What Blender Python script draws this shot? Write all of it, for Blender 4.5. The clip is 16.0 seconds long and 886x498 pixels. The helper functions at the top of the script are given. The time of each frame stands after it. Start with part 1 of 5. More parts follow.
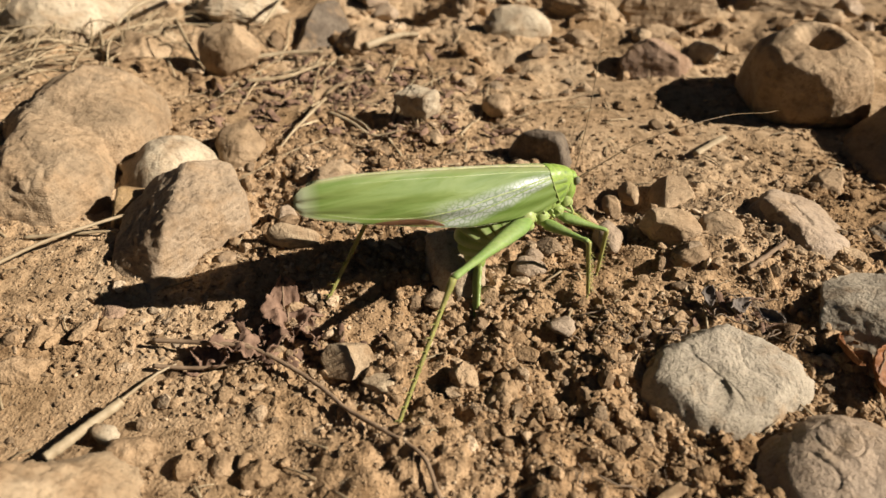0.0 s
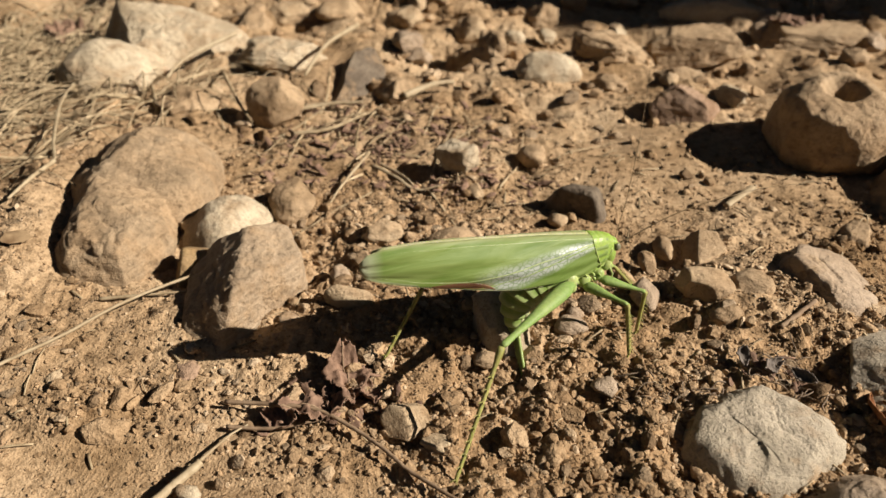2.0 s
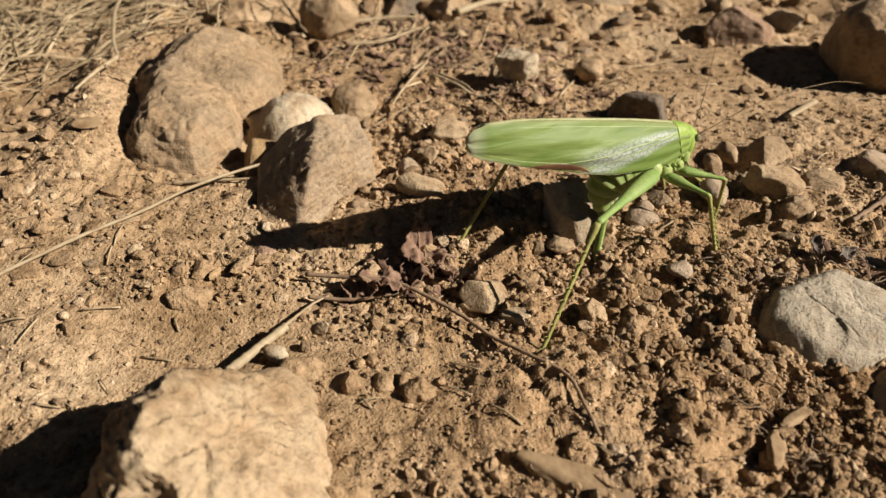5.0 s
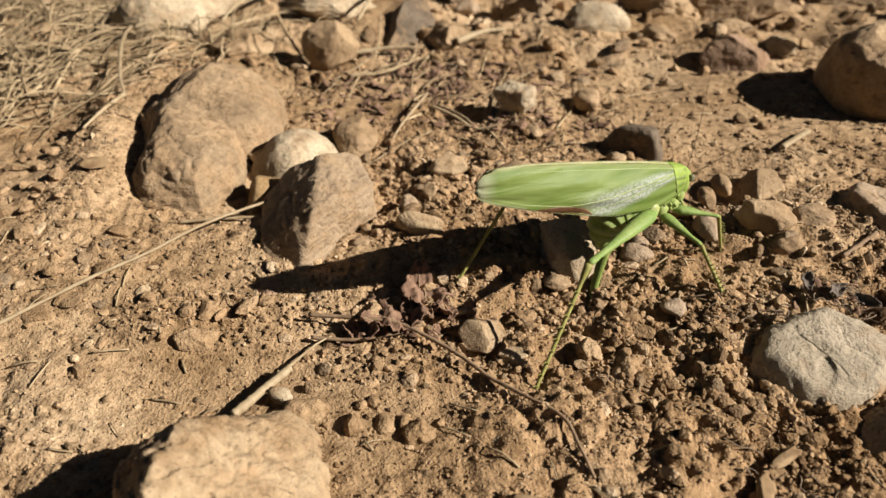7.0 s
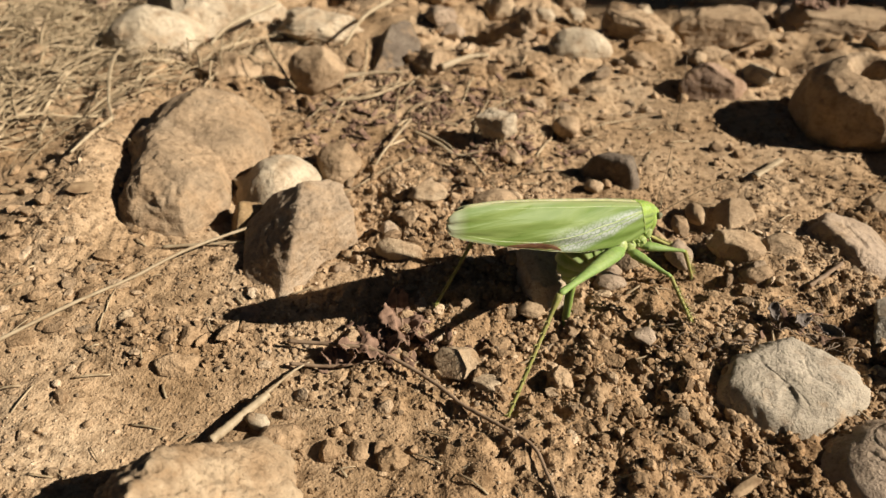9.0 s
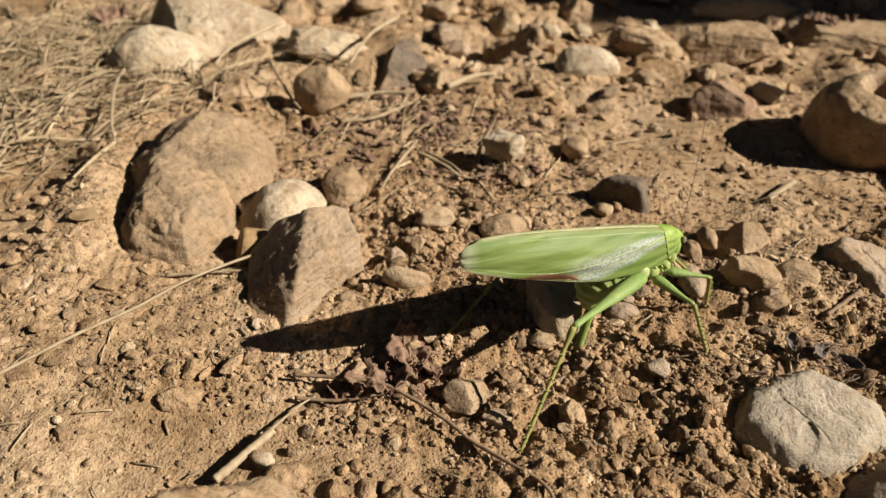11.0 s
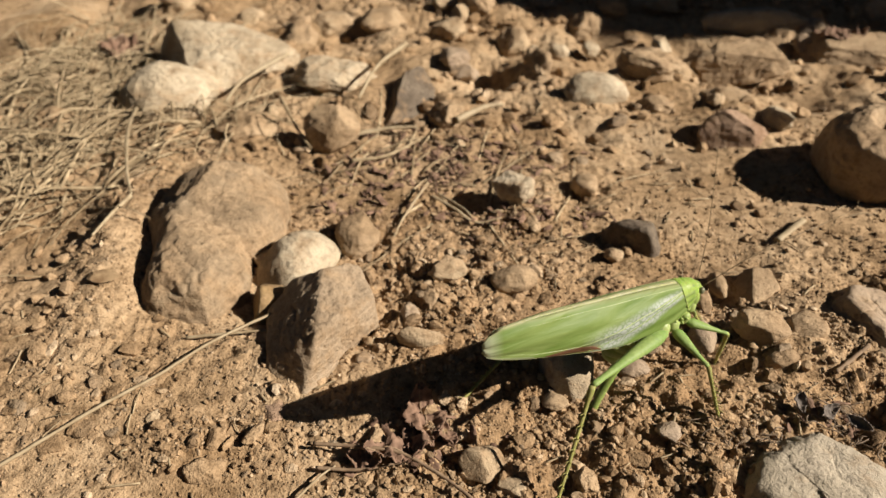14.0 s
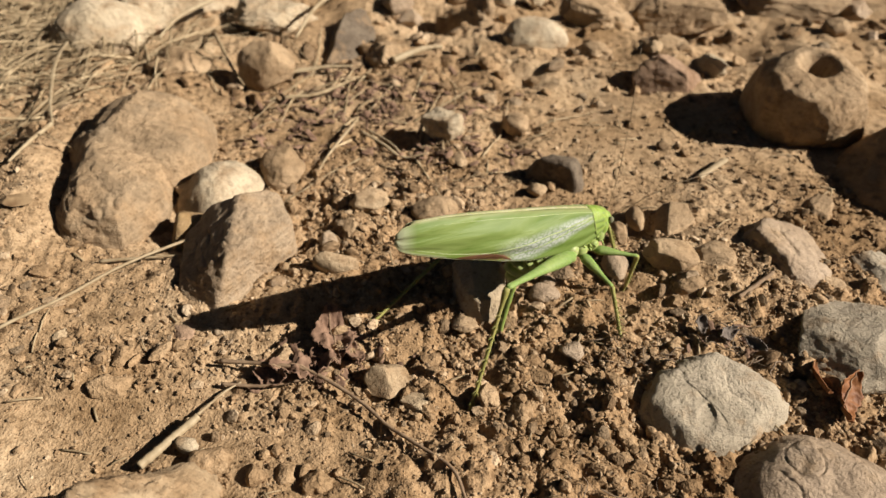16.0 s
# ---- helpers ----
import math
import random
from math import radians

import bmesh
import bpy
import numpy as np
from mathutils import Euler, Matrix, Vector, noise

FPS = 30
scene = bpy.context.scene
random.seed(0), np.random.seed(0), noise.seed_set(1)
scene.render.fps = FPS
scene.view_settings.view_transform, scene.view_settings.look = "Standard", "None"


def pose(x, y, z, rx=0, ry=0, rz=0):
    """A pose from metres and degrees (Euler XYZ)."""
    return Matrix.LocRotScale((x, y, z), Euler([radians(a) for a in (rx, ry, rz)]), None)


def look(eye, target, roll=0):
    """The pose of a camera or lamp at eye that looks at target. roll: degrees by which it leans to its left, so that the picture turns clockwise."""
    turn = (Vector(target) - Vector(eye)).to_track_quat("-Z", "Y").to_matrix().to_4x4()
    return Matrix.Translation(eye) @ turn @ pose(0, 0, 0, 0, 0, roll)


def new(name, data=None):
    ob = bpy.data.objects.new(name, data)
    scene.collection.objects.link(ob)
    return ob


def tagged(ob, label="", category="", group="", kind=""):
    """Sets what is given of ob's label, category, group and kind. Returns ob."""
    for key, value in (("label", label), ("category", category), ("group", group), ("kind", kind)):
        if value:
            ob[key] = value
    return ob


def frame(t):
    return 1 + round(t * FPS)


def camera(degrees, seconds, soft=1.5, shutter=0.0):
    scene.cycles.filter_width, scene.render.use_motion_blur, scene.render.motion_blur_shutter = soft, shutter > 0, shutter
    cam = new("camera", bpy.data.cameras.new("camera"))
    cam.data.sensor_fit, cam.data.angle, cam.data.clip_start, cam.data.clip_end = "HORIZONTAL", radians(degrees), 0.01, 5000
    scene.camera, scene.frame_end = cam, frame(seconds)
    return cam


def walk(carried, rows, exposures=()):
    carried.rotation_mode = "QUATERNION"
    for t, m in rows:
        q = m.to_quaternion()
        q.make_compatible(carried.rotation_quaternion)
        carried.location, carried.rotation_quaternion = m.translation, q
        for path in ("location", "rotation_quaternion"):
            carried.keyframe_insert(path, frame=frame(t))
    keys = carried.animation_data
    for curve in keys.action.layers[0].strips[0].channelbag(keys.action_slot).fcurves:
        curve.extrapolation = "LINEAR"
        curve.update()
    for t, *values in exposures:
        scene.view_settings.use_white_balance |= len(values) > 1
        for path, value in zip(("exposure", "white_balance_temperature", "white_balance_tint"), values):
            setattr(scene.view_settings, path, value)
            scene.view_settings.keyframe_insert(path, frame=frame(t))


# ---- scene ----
cam = camera(62.74, 16.0)
METRES, EYE, TILT, LEAN, TURN = 0.125, 0.08225, -36.60, -1.00, 0.0
ROWS = [
    (0, 0.0000, -0.0000, -0.0000, 0.000, 0.000, -0.000),
    (0.5, 0.0053, -0.0101, 0.0178, 0.246, 0.072, 0.239),
    (1, -0.0354, -0.0253, 0.0623, 0.716, 0.209, 0.120),
    (1.5, -0.0425, -0.0589, 0.0624, 1.358, 0.642, 0.030),
    (2, -0.0423, -0.0692, 0.0846, 1.482, 0.439, 0.463),
    (2.5, -0.0470, -0.0814, 0.0902, 1.613, 0.155, 0.070),
    (3, -0.0687, -0.0833, 0.0563, 1.632, -0.332, 0.147),
    (3.5, -0.0606, -0.0999, 0.0281, 1.908, -0.367, -0.078),
    (4, -0.0817, -0.0874, -0.0221, 2.516, -1.496, -1.742),
    (4.2, -0.1437, -0.0871, -0.0562, 2.117, -1.821, -1.514),
    (6.3, -0.1473, -0.0782, -0.0238, 1.810, -1.674, -0.813),
    (6.5, -0.1384, -0.0849, -0.0284, 2.028, -1.645, -0.922),
    (7, -0.1386, -0.1099, 0.0070, 2.191, -1.465, -0.517),
    (7.5, -0.1442, -0.1229, 0.0375, 2.392, -1.278, -0.264),
    (8, -0.1300, -0.1177, 0.0447, 1.704, -0.919, -0.945),
    (8.5, -0.1292, -0.1329, 0.0307, 1.775, -0.750, -1.153),
    (9, -0.1126, -0.1359, 0.0344, 1.703, -0.596, -0.937),
    (9.2, -0.1150, -0.1282, 0.0387, 1.827, -0.536, -0.825),
    (11.3, -0.1196, -0.1162, 0.0719, 2.043, 0.068, -0.698),
    (11.5, -0.1147, -0.1201, 0.0736, 1.987, -0.305, -0.734),
    (12, -0.0935, -0.1233, 0.0661, 2.052, -0.352, -0.409),
    (12.5, -0.1166, -0.1375, 0.0860, 2.805, -0.494, -0.136),
    (13, -0.1327, -0.1354, 0.1295, 3.090, -0.543, -0.020),
    (13.5, -0.1269, -0.1112, 0.2134, 2.942, -0.779, 0.623),
    (14, -0.1216, -0.1308, 0.2037, 2.907, -1.735, 0.468),
    (14.5, -0.0635, -0.1243, 0.2242, 1.961, -2.308, 0.632),
    (15, -0.0375, -0.1077, 0.1789, 0.954, -3.324, -0.092),
    (15.5, -0.0369, -0.1201, 0.1488, 0.965, -3.258, -0.304),
    (16, -0.0219, -0.1351, 0.1224, 0.982, -3.732, -0.348),
]
walk(cam, [(t, pose(0, 0, EYE, TILT, LEAN, TURN) @ pose(METRES * x, METRES * y, METRES * z, 90 + pitch, roll, yaw)) for t, x, y, z, yaw, pitch, roll in ROWS],
     exposures=[(0, 0.99), (1.5, 0.94), (3, 0.92), (4.2, 0.92), (6.3, 0.94), (9, 0.97), (11.5, 0.93), (13, 0.90), (16, 0.90)])

# ---- light ----
SUN_EL, SUN_AZ = 34.0, -9.0          # degrees; azimuth from +x towards +y
world = bpy.data.worlds.new("sky")
scene.world = world
world.use_nodes = True
wn = world.node_tree
sky = wn.nodes.new("ShaderNodeTexSky")
sky.sky_type, sky.sun_disc = "NISHITA", False
sky.sun_elevation, sky.sun_rotation = radians(SUN_EL), radians(90 - SUN_AZ)
wn.links.new(sky.outputs[0], wn.nodes["Background"].inputs[0])
wn.nodes["Background"].inputs[1].default_value = 0.0065
sun = new("sun", bpy.data.lights.new("sun", "SUN"))
sun.data.energy, sun.data.angle, sun.data.color = 5.0, radians(0.55), (1.0, 0.925, 0.83)
to_sun = Vector((math.cos(radians(SUN_EL)) * math.cos(radians(SUN_AZ)), math.cos(radians(SUN_EL)) * math.sin(radians(SUN_AZ)), math.sin(radians(SUN_EL))))
sun.matrix_world = look(to_sun, (0, 0, 0))
cam.data.dof.use_dof = True
cam.data.dof.focus_distance, cam.data.dof.aperture_fstop = 0.128, 25.0

MM = 0.001


# ---- materials ----
def nodes_of(name):
    mat = bpy.data.materials.new(name)
    mat.use_nodes = True
    nt = mat.node_tree
    return mat, nt, nt.nodes["Principled BSDF"]


def node(nt, kind, **props):
    n = nt.nodes.new(kind)
    for key, value in props.items():
        n.inputs[key].default_value = value
    return n


def ramp(nt, fac, stops):
    n = nt.nodes.new("ShaderNodeValToRGB")
    els = n.color_ramp.elements
    while len(els) < len(stops):
        els.new(0.5)
    for el, (pos, col) in zip(els, stops):
        el.position, el.color = pos, (*col, 1)
    nt.links.new(fac, n.inputs[0])
    return n.outputs[0]


def mixed(nt, fac, a, b, blend="MIX"):
    n = nt.nodes.new("ShaderNodeMix")
    n.data_type, n.blend_type = "RGBA", blend
    for socket, value in ((n.inputs[0], fac), (n.inputs[6], a), (n.inputs[7], b)):
        if isinstance(value, (int, float)):
            socket.default_value = value
        elif isinstance(value, tuple):
            socket.default_value = (*value, 1)
        else:
            nt.links.new(value, socket)
    return n.outputs[2]


def noise_tex(nt, vec, scale, detail=4.0, rough=0.55, distortion=0.0):
    n = node(nt, "ShaderNodeTexNoise", Scale=scale, Detail=detail, Roughness=rough, Distortion=distortion)
    nt.links.new(vec, n.inputs["Vector"])
    return n.outputs["Fac"]


def bumped(nt, bsdf, height, distance, strength=1.0, after=None):
    b = node(nt, "ShaderNodeBump", Distance=distance, Strength=strength)
    nt.links.new(height, b.inputs["Height"])
    if after:
        nt.links.new(after, b.inputs["Normal"])
    nt.links.new(b.outputs[0], bsdf.inputs["Normal"])
    return b.outputs[0]


def place_of(nt, own=True):
    """Object coordinates in metres, shifted by a random step for each object."""
    tc = nt.nodes.new("ShaderNodeTexCoord")
    if not own:
        return tc.outputs["Object"]
    info = nt.nodes.new("ShaderNodeObjectInfo")
    add = nt.nodes.new("ShaderNodeVectorMath")
    nt.links.new(tc.outputs["Object"], add.inputs[0])
    nt.links.new(info.outputs["Random"], add.inputs[1])
    return add.outputs[0]


def soil_colour(nt, vec):
    broad = noise_tex(nt, vec, 28.0, 5, 0.6)
    fine = noise_tex(nt, vec, 420.0, 5, 0.65)
    grit = noise_tex(nt, vec, 1700.0, 2, 0.5)
    a = ramp(nt, broad, [(0.34, (0.210, 0.134, 0.070)), (0.52, (0.308, 0.210, 0.121)), (0.70, (0.368, 0.268, 0.167))])
    b = ramp(nt, fine, [(0.32, (0.46, 0.42, 0.38)), (0.48, (0.96, 0.95, 0.93)), (0.68, (1.2, 1.2, 1.2))])
    c = mixed(nt, 1.0, a, b, "MULTIPLY")
    d = ramp(nt, grit, [(0.34, (0.55, 0.5, 0.46)), (0.47, (1, 1, 1)), (0.64, (1, 1, 1)), (0.74, (1.35, 1.35, 1.35))])
    return mixed(nt, 0.5, c, d, "MULTIPLY"), fine, grit


def soil_material(name, own=False, islands=False, dug=False):
    mat, nt, bsdf = nodes_of(name)
    vec = place_of(nt, own)
    col, fine, grit = soil_colour(nt, vec)
    if dug:                                  # freshly loosened soil is browner than the pale trodden crust
        mark = nt.nodes.new("ShaderNodeAttribute")
        mark.attribute_name = "loose"
        col = mixed(nt, 1.0, col, ramp(nt, mark.outputs["Fac"], [(0.0, (1.14, 1.16, 1.17)), (0.8, (1.03, 0.99, 0.94))]), "MULTIPLY")
    if islands:
        geo = nt.nodes.new("ShaderNodeNewGeometry")
        tint = ramp(nt, geo.outputs["Random Per Island"], [(0.0, (0.50, 0.47, 0.45)), (0.08, (0.74, 0.80, 0.90)), (0.16, (0.80, 0.78, 0.76)), (0.6, (1.05, 1.05, 1.05)), (0.86, (1.2, 1.2, 1.2)), (0.92, (1.3, 1.42, 1.6)), (1.0, (1.5, 1.6, 1.75))])
        col = mixed(nt, 1.0, col, tint, "MULTIPLY")
    nt.links.new(col, bsdf.inputs["Base Color"])
    bsdf.inputs["Roughness"].default_value = 0.95
    bsdf.inputs["Specular IOR Level"].default_value = 0.08
    n1 = bumped(nt, bsdf, fine, 0.0006, 0.7)
    n2 = bumped(nt, bsdf, grit, 0.00035, 0.9, n1)
    grains = node(nt, "ShaderNodeTexVoronoi", Scale=2300.0)
    nt.links.new(vec, grains.inputs["Vector"])
    bead = ramp(nt, grains.outputs["Distance"], [(0.0, (1, 1, 1)), (0.55, (0, 0, 0))])
    bumped(nt, bsdf, bead, 0.00013, 0.6, n2)
    speck = ramp(nt, grains.outputs["Color"], [(0.0, (0.66, 0.62, 0.58)), (0.3, (0.95, 0.95, 0.95)), (0.85, (1.08, 1.08, 1.08)), (0.97, (1.4, 1.42, 1.45))])
    nt.links.new(mixed(nt, 0.5, col, speck, "MULTIPLY"), bsdf.inputs["Base Color"])
    return mat


def stone_material(name, light, mid, dark, dust=0.35, gloss=0.75, stain=None, layers=0.0):
    mat, nt, bsdf = nodes_of(name)
    vec = place_of(nt)
    broad = noise_tex(nt, vec, 70.0, 5, 0.6, 0.6)
    fine = noise_tex(nt, vec, 520.0, 6, 0.7)
    grit = noise_tex(nt, vec, 2200.0, 2, 0.5)
    col = ramp(nt, broad, [(0.30, dark), (0.48, mid), (0.66, light)])
    mod = ramp(nt, fine, [(0.32, (0.62, 0.60, 0.58)), (0.48, (1, 1, 1)), (0.70, (1.14, 1.13, 1.10))])
    col = mixed(nt, 0.85, col, mod, "MULTIPLY")
    pits = ramp(nt, grit, [(0.30, (0.5, 0.48, 0.46)), (0.40, (1, 1, 1)), (0.70, (1, 1, 1)), (0.78, (1.25, 1.25, 1.25))])
    col = mixed(nt, 0.7, col, pits, "MULTIPLY")
    if layers:                               # thin weathered beds
        beds = nt.nodes.new("ShaderNodeMapping")
        beds.inputs["Rotation"].default_value = (radians(28), radians(-52), radians(20))
        beds.inputs["Scale"].default_value = (70, 90, 1100)
        nt.links.new(vec, beds.inputs[0])
        grain = noise_tex(nt, beds.outputs[0], 1.0, 4, 0.6, 0.3)
        col = mixed(nt, layers, col, ramp(nt, grain, [(0.34, (0.45, 0.42, 0.40)), (0.5, (0.95, 0.95, 0.95)), (0.68, (1.18, 1.17, 1.15))]), "MULTIPLY")
    if stain:
        patch = ramp(nt, noise_tex(nt, vec, 95.0, 4, 0.6), [(0.66, (0, 0, 0)), (0.76, (0.7, 0.7, 0.7))])
        col = mixed(nt, patch, col, stain)
    dirt, _, _ = soil_colour(nt, vec)
    cover = ramp(nt, noise_tex(nt, vec, 120.0, 6, 0.7), [(0.62 - dust * 0.4, (0, 0, 0)), (0.80 - dust * 0.4, (0.9, 0.9, 0.9))])
    col = mixed(nt, cover, col, dirt)
    nt.links.new(col, bsdf.inputs["Base Color"])
    bsdf.inputs["Roughness"].default_value = gloss
    bsdf.inputs["Specular IOR Level"].default_value = 0.14
    n1 = bumped(nt, bsdf, broad, 0.0022, 0.5)
    n2 = bumped(nt, bsdf, fine, 0.0007, 0.75, n1)
    n3 = bumped(nt, bsdf, grit, 0.0002, 0.8, n2)
    if layers:
        bumped(nt, bsdf, grain, 0.0012, layers, n3)
    return mat


def plant_material(name, light, dark, rough=0.7, stretch=(300, 300, 300), thin=0.0):
    mat, nt, bsdf = nodes_of(name)
    vec = place_of(nt)
    mp = nt.nodes.new("ShaderNodeMapping")
    mp.inputs["Scale"].default_value = stretch
    nt.links.new(vec, mp.inputs[0])
    fine = noise_tex(nt, mp.outputs[0], 1.0, 5, 0.65)
    col = ramp(nt, fine, [(0.3, dark), (0.65, light)])
    geo = nt.nodes.new("ShaderNodeNewGeometry")
    tint = ramp(nt, geo.outputs["Random Per Island"], [(0.0, (0.6, 0.58, 0.55)), (1.0, (1.15, 1.15, 1.15))])
    col = mixed(nt, 1.0, col, tint, "MULTIPLY")
    nt.links.new(col, bsdf.inputs["Base Color"])
    bsdf.inputs["Roughness"].default_value = rough
    bsdf.inputs["Specular IOR Level"].default_value = 0.18
    bumped(nt, bsdf, fine, 0.0004, 0.7)
    return mat


def insect_material(name, light, dark, rough=0.38, scale=500.0, glow=0.12):
    mat, nt, bsdf = nodes_of(name)
    vec = place_of(nt, False)
    broad = noise_tex(nt, vec, scale * 0.35, 4, 0.6)
    fine = noise_tex(nt, vec, scale * 4, 3, 0.6)
    col = ramp(nt, broad, [(0.35, dark), (0.62, light)])
    mod = ramp(nt, fine, [(0.35, (0.82, 0.84, 0.78)), (0.6, (1.06, 1.05, 1.04))])
    nt.links.new(mixed(nt, 0.8, col, mod, "MULTIPLY"), bsdf.inputs["Base Color"])
    bsdf.inputs["Roughness"].default_value = rough
    bsdf.inputs["Specular IOR Level"].default_value = 0.18
    bsdf.inputs["Subsurface Weight"].default_value = glow
    bsdf.inputs["Subsurface Radius"].default_value = (0.5, 0.8, 0.15)
    bsdf.inputs["Subsurface Scale"].default_value = 0.0012
    bumped(nt, bsdf, fine, 0.0001, 0.6)
    return mat


def attribute(nt, name):
    n = nt.nodes.new("ShaderNodeAttribute")
    n.attribute_name = name
    return n.outputs["Fac"]


def maths(nt, op, a, b=0.0, c=0.0):
    n = nt.nodes.new("ShaderNodeMath")
    n.operation = op
    for socket, value in zip(n.inputs, (a, b, c)):
        if isinstance(value, (int, float)):
            socket.default_value = value
        else:
            nt.links.new(value, socket)
    return n.outputs[0]


def wing_material(name, light, dark):
    """Leathery green forewing, laid out along and across the wing: slanting silky bands, a silver netted field, a brown lower streak."""
    mat, nt, bsdf = nodes_of(name)
    s, w = attribute(nt, "lengthwise"), attribute(nt, "across")
    vec = nt.nodes.new("ShaderNodeCombineXYZ")
    nt.links.new(maths(nt, "MULTIPLY", s, 3.2), vec.inputs[0])
    slant = maths(nt, "SUBTRACT", w, maths(nt, "MULTIPLY", s, 1.15))
    nt.links.new(maths(nt, "MULTIPLY", slant, 3.6), vec.inputs[1])
    bands = noise_tex(nt, vec.outputs[0], 1.0, 4, 0.5, 0.5)
    col = ramp(nt, bands, [(0.36, dark), (0.50, tuple(0.5 * (p + q) for p, q in zip(light, dark))), (0.62, light)])
    cellv = nt.nodes.new("ShaderNodeCombineXYZ")
    nt.links.new(maths(nt, "MULTIPLY", maths(nt, "SUBTRACT", s, maths(nt, "MULTIPLY", w, 0.10)), 50.0), cellv.inputs[0])
    nt.links.new(maths(nt, "MULTIPLY", w, 12.0), cellv.inputs[1])
    vor = node(nt, "ShaderNodeTexVoronoi", Scale=1.0)
    vor.feature = "DISTANCE_TO_EDGE"
    nt.links.new(cellv.outputs[0], vor.inputs["Vector"])
    cells = ramp(nt, vor.outputs["Distance"], [(0.0, (0, 0, 0)), (0.12, (1, 1, 1))])
    # the clear silver field follows the slanting vein from the root to the lower edge
    off = maths(nt, "ABSOLUTE", maths(nt, "SUBTRACT", w, maths(nt, "MULTIPLY_ADD", s, 1.42, 0.13)))
    wide = maths(nt, "MULTIPLY_ADD", s, 0.44, 0.13)
    field = ramp(nt, maths(nt, "DIVIDE", off, wide), [(0.45, (1, 1, 1)), (1.15, (0, 0, 0))])
    ends = ramp(nt, s, [(0.03, (0.15, 0.15, 0.15)), (0.14, (1, 1, 1)), (0.47, (1, 1, 1)), (0.60, (0, 0, 0))])
    silver = mixed(nt, cells, (0.168, 0.222, 0.114), (0.372, 0.396, 0.342))
    patch = mixed(nt, 1.0, field, ends, "MULTIPLY")
    col = mixed(nt, patch, mixed(nt, cells, mixed(nt, 0.09, col, (0.144, 0.21, 0.048)), col), silver)
    low = ramp(nt, w, [(0.80, (0, 0, 0)), (0.90, (1, 1, 1)), (0.965, (1, 1, 1)), (0.99, (0, 0, 0))])
    reach = ramp(nt, s, [(0.50, (0, 0, 0)), (0.55, (1, 1, 1)), (0.63, (1, 1, 1)), (0.74, (0, 0, 0))])
    col = mixed(nt, mixed(nt, 0.9, (0, 0, 0), mixed(nt, 1.0, low, reach, "MULTIPLY")), col, (0.18, 0.09, 0.042))
    edge = ramp(nt, maths(nt, "MAXIMUM", s, maths(nt, "MULTIPLY", maths(nt, "MULTIPLY", w, 0.985), ramp(nt, s, [(0.62, (0, 0, 0)), (0.8, (1, 1, 1))]))), [(0.92, (0, 0, 0)), (0.985, (1, 1, 1))])
    col = mixed(nt, mixed(nt, 0.75, (0, 0, 0), edge), col, (0.396, 0.396, 0.276))
    top = ramp(nt, w, [(0.02, (1, 1, 1)), (0.09, (0, 0, 0))])
    col = mixed(nt, mixed(nt, 0.6, (0, 0, 0), top), col, (0.3, 0.3, 0.144))
    nt.links.new(col, bsdf.inputs["Base Color"])
    nt.links.new(ramp(nt, patch, [(0, (0.55, 0.55, 0.55)), (1, (0.32, 0.32, 0.32))]), bsdf.inputs["Roughness"])
    bsdf.inputs["Specular IOR Level"].default_value = 0.26
    n1 = bumped(nt, bsdf, mixed(nt, patch, (1, 1, 1), cells), 0.00003, 0.6)
    bumped(nt, bsdf, bands, 0.0009, 0.5, n1)
    glow = nt.nodes.new("ShaderNodeBsdfTranslucent")
    nt.links.new(col, glow.inputs[0])
    mx = nt.nodes.new("ShaderNodeMixShader")
    mx.inputs[0].default_value = 0.25
    out = nt.nodes["Material Output"]
    nt.links.new(bsdf.outputs[0], mx.inputs[1])
    nt.links.new(glow.outputs[0], mx.inputs[2])
    nt.links.new(mx.outputs[0], out.inputs["Surface"])
    return mat


def ring_material(name, light, dark, seam):
    """A belly ring, dark green at its hind seam with a pale band before it."""
    mat, nt, bsdf = nodes_of(name)
    tc = nt.nodes.new("ShaderNodeTexCoord")
    sep = nt.nodes.new("ShaderNodeSeparateXYZ")
    nt.links.new(tc.outputs["Object"], sep.inputs[0])
    at = maths(nt, "MULTIPLY_ADD", sep.outputs[0], 240.0, 0.5)
    blotch = noise_tex(nt, tc.outputs["Object"], 520.0, 4, 0.6)
    col = ramp(nt, blotch, [(0.36, dark), (0.62, light)])
    band = ramp(nt, at, [(0.55, (0, 0, 0)), (0.72, (1, 1, 1)), (0.80, (1, 1, 1)), (0.86, (0, 0, 0))])
    col = mixed(nt, mixed(nt, 0.35, (0, 0, 0), band), col, (0.372, 0.396, 0.204))
    col = mixed(nt, ramp(nt, at, [(0.84, (0, 0, 0)), (0.92, (0.8, 0.8, 0.8))]), col, seam)
    nt.links.new(col, bsdf.inputs["Base Color"])
    bsdf.inputs["Roughness"].default_value = 0.42
    bsdf.inputs["Specular IOR Level"].default_value = 0.22
    bumped(nt, bsdf, blotch, 0.0003, 0.5)
    return mat


